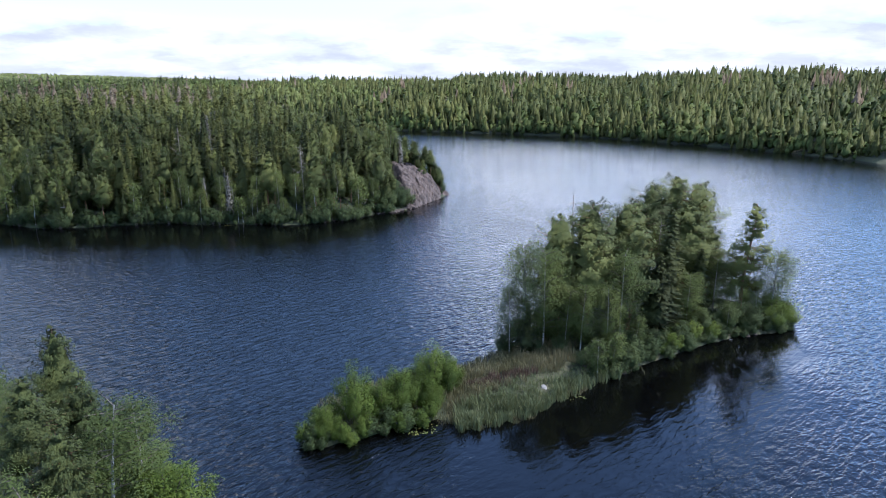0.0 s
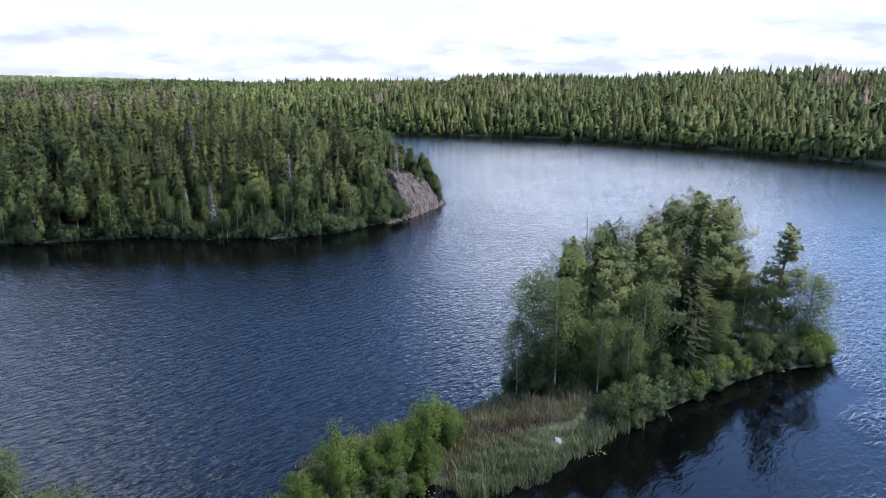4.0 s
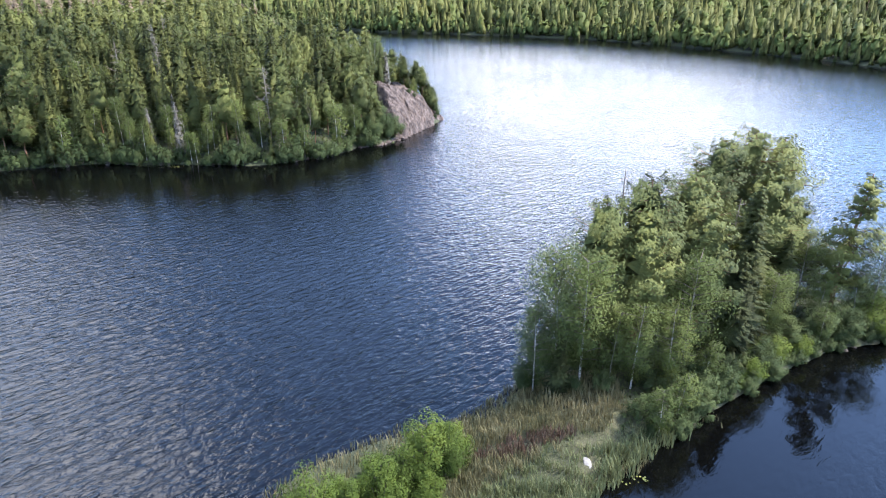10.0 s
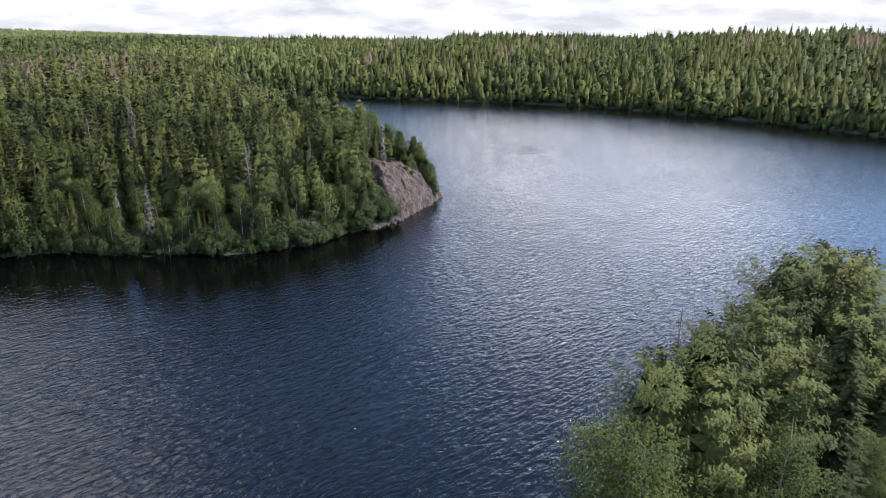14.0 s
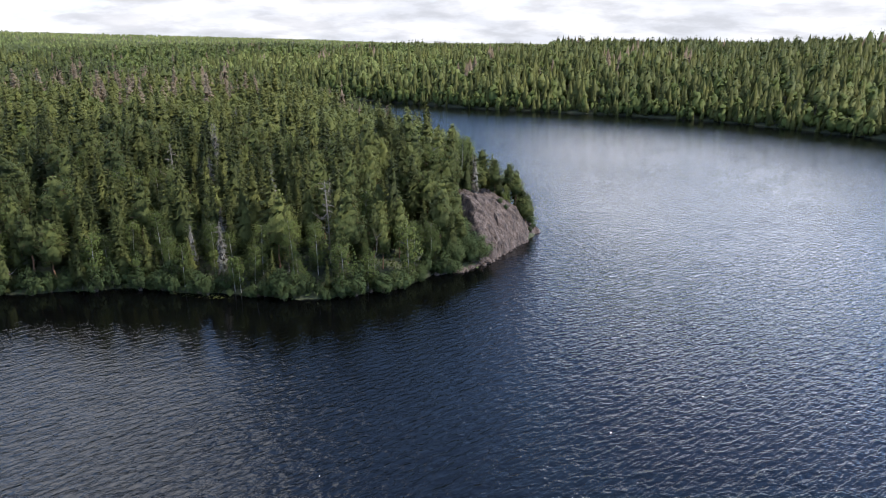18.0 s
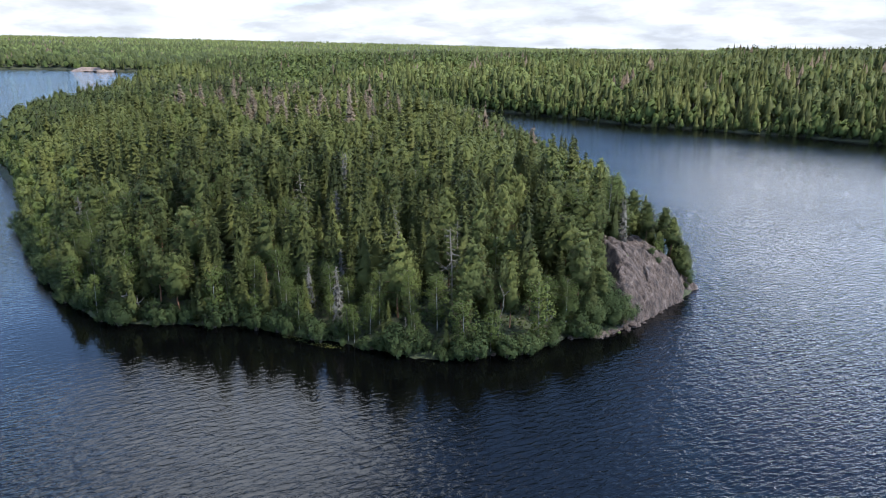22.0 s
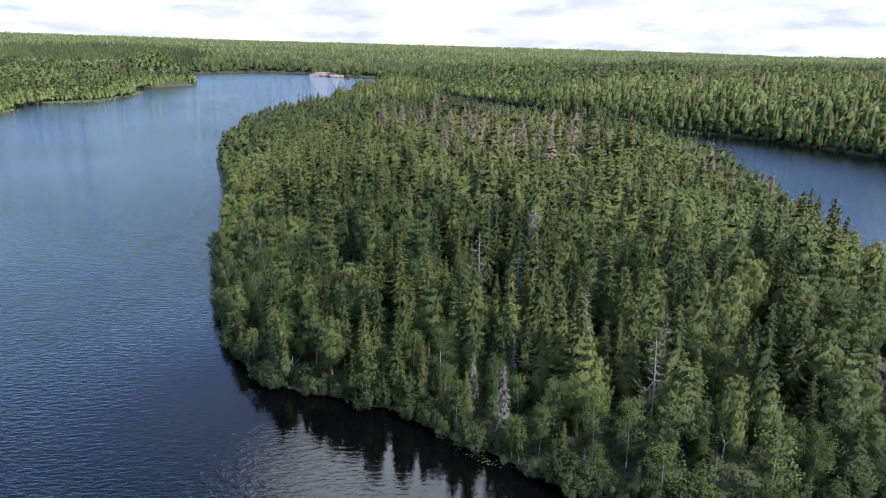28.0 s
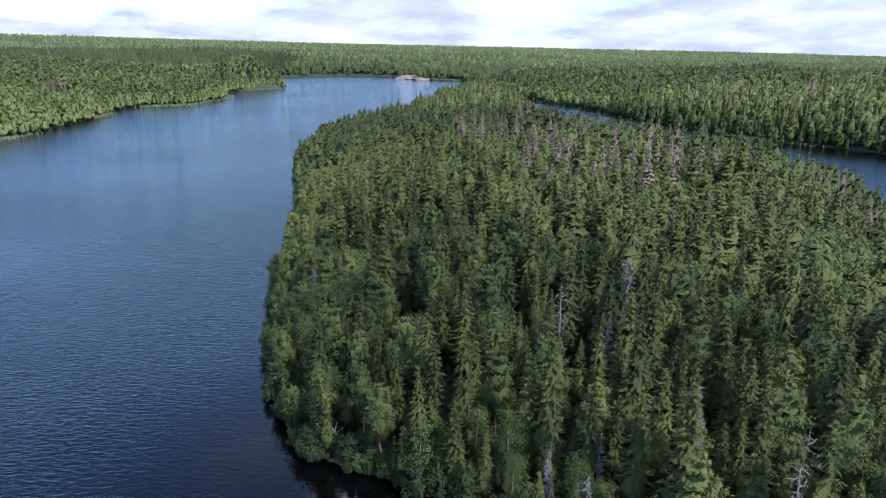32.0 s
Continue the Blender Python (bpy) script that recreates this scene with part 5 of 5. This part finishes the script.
# ---------------------------------------------------------------- rock, stones, dead wood, reeds
def lattice(x, y, scale, seed, octaves=4, gain=0.5):
    """Fractal unevenness from a random lattice, about -1 to 1."""
    r = np.random.RandomState(seed).uniform(-1, 1, (64, 64))
    out, amp = 0, 1.0
    for k in range(octaves):
        u, v = x / scale * 2 ** k + 17.3 * k, y / scale * 2 ** k + 5.1 * k
        i, j = np.floor(u).astype(int), np.floor(v).astype(int)
        f, g = u - i, v - j
        f, g = f * f * (3 - 2 * f), g * g * (3 - 2 * g)
        a = r[i % 64, j % 64] * (1 - f) + r[(i + 1) % 64, j % 64] * f
        b = r[i % 64, (j + 1) % 64] * (1 - f) + r[(i + 1) % 64, (j + 1) % 64] * f
        out, amp = out + amp * (a * (1 - g) + b * g), amp * gain
    return out


def build_rock():
    """The bare granite bluff at the island's tip."""
    x, y = np.meshgrid(np.linspace(-24, 4, 170), np.linspace(129, 170, 230))
    d = inside_distance(ISLAND, x, y) + 0.8 * lattice(x, y, 5.0, 51, 3) + 0.2
    steep = 5.6 - 3.2 * bell(x, y, -2, 154, 6)
    z = (12.2 + 1.0 * lattice(x, y, 7, 52, 3)) * (1 - np.exp(-np.maximum(d, 0) / steep))
    edge = inside_distance([(-18, 153), (-13.5, 142), (-9.5, 136), (-8, 136), (0, 150), (2, 160), (-7, 160), (-14, 157)], x, y) + 1.2 * lattice(x, y, 4, 58, 2)
    z *= np.clip(1.0 + 0.9 * np.clip(edge / 4.0, -1, 0), 0.05, 1)
    z *= 1 - 0.5 * np.clip((0.9 * x + 0.42 * y - 55) / 11, 0, 1) ** 1.5
    # joints run obliquely down the face and break it into slabs
    along_face = 0.48 * x + 0.88 * y
    s = (along_face + 0.95 * z + 0.8 * lattice(x, y, 4, 53, 3)) / 1.25
    s2 = (along_face - 0.5 * z + 0.9 * lattice(x, y, 5, 59, 2)) / 3.4
    slab = lattice(np.floor(s) * 7.7, np.floor(s2) * 5.3, 3.1, 57, 1)
    crack = np.maximum(np.clip(1 - np.abs(s - np.round(s)) / 0.10, 0, 1), np.clip(1 - np.abs(s2 - np.round(s2)) / 0.05, 0, 1))
    z = z + np.where(d > 0.05, 0.5 * slab - 0.4 * crack + 0.30 * lattice(x, y, 1.6, 55, 4, 0.6), 0) * np.clip(d, 0, 1)
    z = np.where(d > -0.3, z - 0.15, -1.5)
    i = np.arange(x.size).reshape(x.shape)
    F = np.stack([i[:-1, :-1], i[:-1, 1:], i[1:, 1:], i[1:, :-1]], -1).reshape(-1, 4)
    keep = (z.ravel()[F] > -1.0).any(1)
    tagged(part_np("rock_outcrop", np.stack([x, y, z], -1).reshape(-1, 3), F[keep], M_ROCK), "bare pinkish grey granite bluff falling steeply into the lake", "rock", kind="structure")


build_rock()


def boulder(size, seed, flat=0.7):
    r = np.random.RandomState(seed)
    bm = bmesh.new()
    bmesh.ops.create_icosphere(bm, subdivisions=2, radius=size)
    cut = [Vector(r.normal(0, 1, 3)).normalized() for _ in range(9)]
    ph = r.uniform(0, 6.28, 6)
    for v in bm.verts:
        c = v.co / size
        k = 1 + 0.22 * math.sin(2.6 * c.x + ph[0]) * math.cos(2.2 * c.y + ph[1]) + 0.14 * math.sin(4.5 * c.z + ph[2] + 2 * c.x) + r.uniform(-0.05, 0.05)
        for n_ in cut:      # flat broken faces
            over = c.dot(n_) - 0.72
            if over > 0:
                c = c - n_ * over
        v.co = Vector((c.x * size * k * (1 + 0.3 * math.sin(ph[3])), c.y * size * k, c.z * size * k * flat))
    return bm


srng = np.random.RandomState(77)
ob = part("boulder", boulder(0.68, 21, 0.6), M_STONE)
ob.location = (11.4, 28.4, 0.45)
tagged(ob, "pale grey boulder among the reeds at the islet's edge", "boulder")
stones = []
for k in range(5):
    me = boulder(0.6, 20 + k, 0.65)
    m2 = bpy.data.meshes.new("boulder"); me.to_mesh(m2); me.free(); m2.materials.append(M_ROCK)
    stones.append(m2)


def along(poly, first, last, step, r, inset=(-0.6, 0.6)):
    """Points along a stretch of an outline."""
    out = []
    pts = poly[first:last + 1] if last >= first else poly[first:] + poly[:last + 1]
    for (ax, ay), (bx, by) in zip(pts, pts[1:]):
        L = math.hypot(bx - ax, by - ay)
        for k in range(max(1, int(L / step))):
            f = (k + r.uniform(0, 1)) / max(1, int(L / step))
            o = r.uniform(*inset)
            out.append((ax + (bx - ax) * f - (by - ay) / L * o, ay + (by - ay) * f + (bx - ax) / L * o))
    return out


for k, (x, y) in enumerate(along(ISLAND, 0, 4, 0.7, srng, (-0.7, 0.9)) + along(ISLAND, 5, 8, 5.0, srng, (-0.5, 0.4)) + along(ISLET, 9, 13, 9.0, srng, (-0.5, 0.2))):
    o = new("boulder", stones[k % 5])
    s = srng.uniform(0.35, 1.5) if y > 129 and y < 140 else srng.uniform(0.3, 0.85)
    o.matrix_basis = Matrix.LocRotScale((x, y, 0.08 * s), Euler((0, 0, srng.uniform(0, 6.28))), Vector((s, s, s)))
    tagged(o, "grey shore stone lying half in the water", "boulder", "shore stones")

# shrubs and young birches that hang over the island's shore
for x, y in along(ISLAND, 3, 17, 0.95, srng, (-1.3, 1.2)):
    if y > 131.5 and x > -18:
        continue
    kind = ("willow", "birch", "spruce")[srng.choice(3, p=[0.62, 0.2, 0.18])]
    z = max(0.1, float(land_height(np.array(x), np.array(y))))
    if z < 0.4:
        kind = "willow"
    young.put(kind, x, y, z - 0.15, srng.uniform(1.3, 4.8) if kind == "willow" else srng.uniform(4.5, 10.0), srng.uniform(0, 6.28), srng.uniform(0.85, 1.2),
            {"willow": "leafy dark green shrub overhanging the island's shore", "birch": "slender shore birch leaning over dark water", "spruce": "young dark spruce close to the island's waterline"}[kind])
for x, y in [(-19.5, 132.5), (-17.0, 133.0), (-15.0, 132.6), (-20.0, 136.0), (-21.5, 140), (-18.5, 137), (-2.8, 159.5), (-3.6, 161.0), (-2.6, 157.2), (-5.5, 163.5), (-12.5, 134.5), (-13.5, 135.5), (-11.5, 136.5), (-13, 147), (-9, 154), (-7.5, 149), (-17.2, 139.5), (-16.2, 137.0), (-15.8, 141.5), (-14.8, 138.8), (-17.8, 142.5), (-13.8, 136.8)]:
    z = float(land_height(np.array(x), np.array(y)))
    onrock = x > -14 and y < 158
    mid.put("willow", x, y, 7.5 if x in (-13, -9, -7.5) else max(0.2, z), srng.uniform(1.2, 2.0) if onrock and y > 140 else srng.uniform(3.5, 5.5), srng.uniform(0, 6.28), 1.1, "dense green shrub rooted beside the granite bluff")
for x, y, zb, h in [(-19, 152, 9.0, 9.5), (-15, 157, 9.2, 8.5), (-10.5, 158, 8.8, 8), (-6, 159.5, 6.5, 7.5), (-4.5, 160, 3.0, 7.0), (-17.5, 141, 4.5, 9.0), (-15.6, 137.5, 2.0, 8.0), (-18.5, 145, 6.5, 9.0), (-22, 147, 8.2, 11), (-22.5, 142, 6.0, 11), (-3.6, 157.5, 2.0, 7.0), (-3.4, 160.5, 1.0, 8.0), (-8, 164, 6.0, 9), (-14, 164, 8, 10), (-6, 165, 3.5, 8)]:
    mid.put("pine", x, y, zb - 0.3, h, srng.uniform(0, 6.28), 1.3, "stunted pine growing on top of the granite bluff")


def snag(x, y, top, seed, label, leaf=0, wide=0.11):
    z = float(land_height(np.array(x), np.array(y))) if y > 70 else float(islet_height(np.array(x), np.array(y)))
    h = top - z
    r = np.random.RandomState(seed)
    stem, limbs = make_snag(r, h, 46 if not leaf else 64, wide)
    o = new("dead_tree")
    o.location = (x, y, z)
    trunk_part(stem, limbs, M_DEADW, M_DEADW, o)
    if leaf:
        (cv, cf), _, _ = make_spruce(r, h, 1000 + leaf * 2, False, 0.55)
        keep = r.uniform(0, 1, len(cf)) < 0.45
        cf, nor = soft_normals(cv, cf[keep], np.array([0, 0, 0.25 * h]))
        set_normals(part_np("crown", cv, cf, M_GREY, o, "sparse lichen-grey needles").data, nor)
    return tagged(o, label, "dead tree", "dead trees")


GREY, BARE = "dead spruce hung with grey lichen among green trees", "bare silver-grey dead tree with broken branches"
for k, (x, y, top, leaf) in enumerate([(-47.3, 125.6, 19.4, 250), (-38.4, 130.7, 16.5, 0), (-71.4, 135.3, 21.0, 0), (-117.3, 125.0, 14.5, 500), (-76.3, 173.3, 24.4, 0),
                                       (-71.0, 150.0, 21.6, 250), (-14.5, 154.5, 17.5, 400), (-63.0, 134.0, 19.0, 350), (-100, 140, 19, 300),
                                       (-88, 160, 21.5, 300), (-55, 121, 12.5, 200), (-33.5, 118.5, 9.0, 0), (-58.5, 117, 10.5, 150), (-95, 178, 23, 250), (-40.2, 114.4, 5.5, 0), (-35.8, 122, 18, 0), (-66.9, 144.2, 24, 200), (-73.7, 169, 25, 150), (-52, 114.6, 12, 150)]):
    snag(x, y, top, 700 + k, GREY if leaf else BARE, leaf, 0.11 if leaf else 0.15)
snag(17.0, 46.3, 19.0, 730, "dead tree top rising above the islet's pines", 0, 0.07)
snag(29.3, 50.0, 15.0, 731, "bare dead tree between pines on the islet", 0, 0.09)


def limb_heap(x, y, z, size, seed, label):
    """A fallen bleached tree: a crooked stem with bare forked limbs."""
    r = np.random.RandomState(seed)
    o = new("fallen_tree")
    o.location = (x, y, z)
    p = [np.zeros(3)]
    d = np.array([math.cos(seed), math.sin(seed), 0.35])
    for k in range(5):
        d = unit(d + r.normal(0, 0.35, 3))
        p.append(p[-1] + d * size * 0.22)
    part_np("trunk", *tube(p, np.linspace(0.045, 0.015, 6) * size, 6), M_DEADW, o, smooth=True)
    for k in range(7):
        b = p[1 + k % 5]
        d = unit(r.normal(0, 1, 3) + [0, 0, 0.5])
        part_np("limb", *tube([b, b + d * size * 0.2, b + d * size * 0.36 + r.normal(0, 0.05 * size, 3)], [0.02 * size, 0.013 * size, 0.005 * size], 4), M_DEADW, o, smooth=True)
    return tagged(o, label, "fallen tree", "fallen trees")


limb_heap(-23.6, 127.0, 0.4, 3.2, 3, "bleached fallen tree with bare limbs on the shore")
limb_heap(-86.9, 109.0, 2.0, 4.0, 5, "white bare crooked tree leaning from the bank")
limb_heap(-29.3, 116.8, 0.1, 2.2, 8, "pale driftwood log lying at the waterline")
limb_heap(29.5, 41.4, 0.5, 2.0, 11, "grey dead limbs at the foot of the islet trees")

limb_heap(-24.0, 128.1, 0.6, 4.2, 14, "tangle of white bare limbs lying on the shore")
limb_heap(-88.7, 109.9, 1.2, 5.0, 2, "white crooked dead tree bending out over the bank")


def dead_birch(x, y, h, seed, label):
    """An upright forked white trunk with a few bare limbs."""
    r = np.random.RandomState(seed)
    o = new("dead_birch")
    o.location = (x, y, float(land_height(np.array(x), np.array(y))) - 0.2)
    b = r.normal(0, 0.03 * h, (5, 2))
    axis = np.column_stack([np.cumsum(b, 0), np.linspace(0, 1, 5) * h * 0.8])
    axis[0, :2] = 0
    part_np("trunk", *tube(axis, h * np.array([0.009, 0.008, 0.006, 0.004, 0.0015]), 7), M_DEADW, o, smooth=True)
    for k in range(9):
        p = axis[1 + k % 4]
        a = k * 2.4 + r.uniform(-0.4, 0.4)
        d = np.array([math.cos(a) * 0.7, math.sin(a) * 0.7, r.uniform(0.5, 1.0)])
        ln = h * r.uniform(0.16, 0.34)
        part_np("limb", *tube([p, p + d * ln * 0.5 + r.normal(0, 0.02 * h, 3), p + d * ln + r.normal(0, 0.03 * h, 3)], [0.0032 * h, 0.0022 * h, 0.0008 * h], 5), M_DEADW, o, smooth=True)
    return tagged(o, label, "dead tree", "dead trees")


dead_birch(-28.2, 121.6, 9.5, 1, "forked white dead birch standing at the island's shore")
dead_birch(-103, 114.5, 7.5, 3, "pale bare birch leaning among shore bushes")


def far_rock(x, y, w, dp, h, turn, seed, label):
    """A low bare slab of rock on a far shore."""
    u, v = np.meshgrid(np.linspace(-1, 1, 41), np.linspace(-1, 1, 21))
    z = np.clip(1 - u * u - v * v + 0.35 * lattice(u * 3, v * 3, 1.0, seed, 3), -0.2, 1) ** 1.0 * h
    X, Y = u * w, v * dp
    c, s = math.cos(turn), math.sin(turn)
    i = np.arange(u.size).reshape(u.shape)
    F = np.stack([i[:-1, :-1], i[:-1, 1:], i[1:, 1:], i[1:, :-1]], -1).reshape(-1, 4)
    V = np.stack([x + X * c - Y * s, y + X * s + Y * c, z], -1).reshape(-1, 3)
    tagged(part_np("rock_outcrop", V, F, M_PALE, smooth=False), label, "rock", kind="structure")


M_PALE = bark("sunlit_pale_granite", (0.16, 0.105, 0.075), (0.36, 0.27, 0.21), 0.35, 1.0)
far_rock(-968, 868, 40, 9, 6.5, 0.2, 3, "pale bare rock slope on the beach at the lake's far end")
far_rock(-829, 468, 9, 4, 2.4, -1.3, 4, "pale rocky headland between the woods and the lake")

# low shrubs and young birches that close the islet's south bank
for x, y in along(ISLET, 8, 13, 1.5, srng, (0.2, 1.6)) + along(ISLET, 8, 12, 2.0, srng, (1.6, 4.0)):
    kind = ("willow", "alder", "birch")[srng.choice(3, p=[0.7, 0.1, 0.2])]
    bank.put(kind, x, y, float(islet_height(np.array(x), np.array(y))) - 0.05, srng.uniform(1.4, 2.8) if kind != "birch" else srng.uniform(2.5, 5.0), srng.uniform(0, 6.28), srng.uniform(1.0, 1.3),
             {"willow": "dull green willow shrub on the islet's bank", "alder": "bright green alder shrub on the islet's bank", "birch": "young birch leaning out from the islet's bank"}[kind])

for x, y in along(ISLET, 8, 14, 0.9, srng, (-0.5, 0.9)):
    kind = "willow" if srng.uniform() < 0.9 else "alder"
    bank.put(kind, x, y, max(0.0, float(islet_height(np.array(x), np.array(y)))) - 0.1, srng.uniform(0.9, 2.0), srng.uniform(0, 6.28), srng.uniform(1.0, 1.4), "low dark shrub at the islet's waterline")

for x, y in along(ISLET, 0, 3, 0.6, srng, (-0.9, 0.8)) + [(-11.6, 20.5), (-12.2, 17.5)]:
    bank.put("alder" if srng.uniform() < 0.6 else "willow", x, y, max(0.0, float(islet_height(np.array(x), np.array(y)))) - 0.1, srng.uniform(1.0, 2.3), srng.uniform(0, 6.28), srng.uniform(1.0, 1.3), "low leafy bush at the edge of the reedy spit")

# reeds on the islet's low spit
def reeds(name, label, pts, zs, hs, width, seed, mat=None):
    r = np.random.RandomState(seed)
    n = len(pts)
    a = r.uniform(0, 6.28, n)
    hs = hs * np.clip(0.9 + 0.3 * waves2(pts[:, 0], pts[:, 1], 1.7, 66) + 0.2 * waves2(pts[:, 0], pts[:, 1], 4.5, 67), 0.35, 1.5)
    lean = r.uniform(0.05, 0.45, n) * hs
    w = np.stack([-np.sin(a), np.cos(a), 0 * a], 1) * width
    base = np.column_stack([pts, zs])
    mid_ = base + np.stack([np.cos(a) * lean * 0.35, np.sin(a) * lean * 0.35, hs * 0.6], 1)
    tip = base + np.stack([np.cos(a) * lean, np.sin(a) * lean, hs * r.uniform(0.85, 1.0, n)], 1)
    V = np.stack([base - w * 0.5, base + w * 0.5, mid_ + w * 0.5, mid_ - w * 0.5, tip], 1).reshape(-1, 3)
    k = np.arange(n)[:, None] * 5
    F = np.concatenate([k + [0, 1, 2], k + [0, 2, 3], k + [3, 2, 4]])
    return tagged(part_np(name, V, F, mat or M_REED), label, "reeds", kind="stuff")


rr = np.random.RandomState(91)
p = np.column_stack([rr.uniform(-13, 24, 60000), rr.uniform(14, 40, 60000)])
d = inside_distance(ISLET, p[:, 0], p[:, 1])
dens = np.where(p[:, 0] > 1, 1.0, 0.35) * np.clip(1.1 - (p[:, 0] - 12) / 9, 0.15, 1)
ok = (d > -1.0 + 0.7 * waves2(p[:, 0], p[:, 1], 3.0, 61)) & (rr.uniform(0, 1, len(p)) < dens) & ((p[:, 0] < 16) | (d < 1.6)) & (waves2(p[:, 0], p[:, 1], 4.0, 62) > -1.3)
ok &= ~((p[:, 0] < 0) & (d < 0.3) & (p[:, 1] < 24)) & (np.hypot(p[:, 0] - 11.4, p[:, 1] - 27.9) > 0.75)
p, d = p[ok][:24000], d[ok][:24000]
pale = (inside_distance([(0, 20), (4, 20), (11, 23.5), (15, 28), (23, 34), (18, 35.5), (12, 31.5), (8, 29.0), (4, 26.5)], p[:, 0], p[:, 1]) + 0.8 * waves2(p[:, 0], p[:, 1], 3.0, 63)) > 0
reeds("reeds", "pale grey-green reeds standing in shallow water at the spit", p[pale], np.full(pale.sum(), -0.1), rr.uniform(1.0, 1.8, pale.sum()), 0.075, 94, M_REEDG)
p, d = p[~pale], d[~pale]
brown = (inside_distance([(3.2, 29.0), (6.5, 28.6), (10.5, 30.6), (10.0, 32.0), (6.5, 31.4), (3.5, 30.6)], p[:, 0], p[:, 1]) + 0.7 * waves2(p[:, 0], p[:, 1], 2.5, 64)) > 0
reeds("sedge", "withered red-brown sedge in the middle of the spit", p[brown], np.maximum(islet_height(p[brown, 0], p[brown, 1]), -0.1) - 0.05, rr.uniform(0.5, 1.0, brown.sum()), 0.07, 95, M_SEDGE)
p, d = p[~brown], d[~brown]
reeds("reeds", "straw-coloured reeds and sedge on the islet's low spit", p, np.maximum(islet_height(p[:, 0], p[:, 1]), -0.1) - 0.05, rr.uniform(0.5, 1.2, len(p)) * np.clip(0.8 + d * 0.1, 0.7, 1.2), 0.055, 92)
q = []
for (ax, ay), (bx, by), wdt in [((-490, 150), (-470, 128), 7), ((-600, 232), (-565, 212), 4), ((-655, 280), (-640, 314), 8), ((-645, 316), (-724, 392), 7), ((-724, 392), (-760, 400), 5), ((-905, 905), (-870, 898), 4), ((-200, 489), (-150, 484), 4)]:
    f = rr.uniform(0, 1, (1500, 1))
    q.append(np.array([[ax, ay]]) * (1 - f) + np.array([[bx, by]]) * f + rr.normal(0, wdt * 0.7, (1500, 2)))
q = np.concatenate(q)
reeds("reeds", "straw-coloured reed belts along the far shores", q, np.full(len(q), -0.1), rr.uniform(0.9, 1.7, len(q)), 0.7, 93, M_REEDG)


def lily_pads(cx, cy, rx, ry, n, seed, label):
    r = np.random.RandomState(seed)
    V, F, k = [], [], 0
    for i in range(n):
        a, q0 = r.uniform(0, 6.28), math.sqrt(r.uniform(0, 1))
        x, y, s, t = cx + rx * q0 * math.cos(a), cy + ry * q0 * math.sin(a), r.uniform(0.05, 0.105), r.uniform(0, 6.28)
        ring = [(x + s * math.cos(t + 0.35 + 5.6 * j / 8), y + s * math.sin(t + 0.35 + 5.6 * j / 8), 0.02 + 0.02 * r.uniform()) for j in range(9)]
        V += [(x, y, 0.018)] + ring
        F += [(k, k + 1 + j, k + 2 + j) for j in range(8)]
        k += 10
    return tagged(part_np("water_lily_pads", np.array(V), np.array(F), M_LILY), label, "water lilies", kind="stuff")


M_LILY = foliage("lily_pad", (0.045, 0.07, 0.02), (0.11, 0.125, 0.035), (0.24, 0.22, 0.06), 0.1, 1.5, 0.35)
lily_pads(-2.0, 20.4, 2.3, 1.4, 110, 1, "yellow-green water lily pads beside the islet's bushes")
lily_pads(14.0, 27.5, 2.2, 0.6, 25, 4, "scattered water lily pads in the lee of the islet")
lily_pads(-55.0, 111.6, 5.5, 1.0, 110, 2, "yellowing water lily pads along the island's shore")
lily_pads(-60.0, 112.4, 3.0, 0.5, 30, 3, "a few water lily pads close to the island")
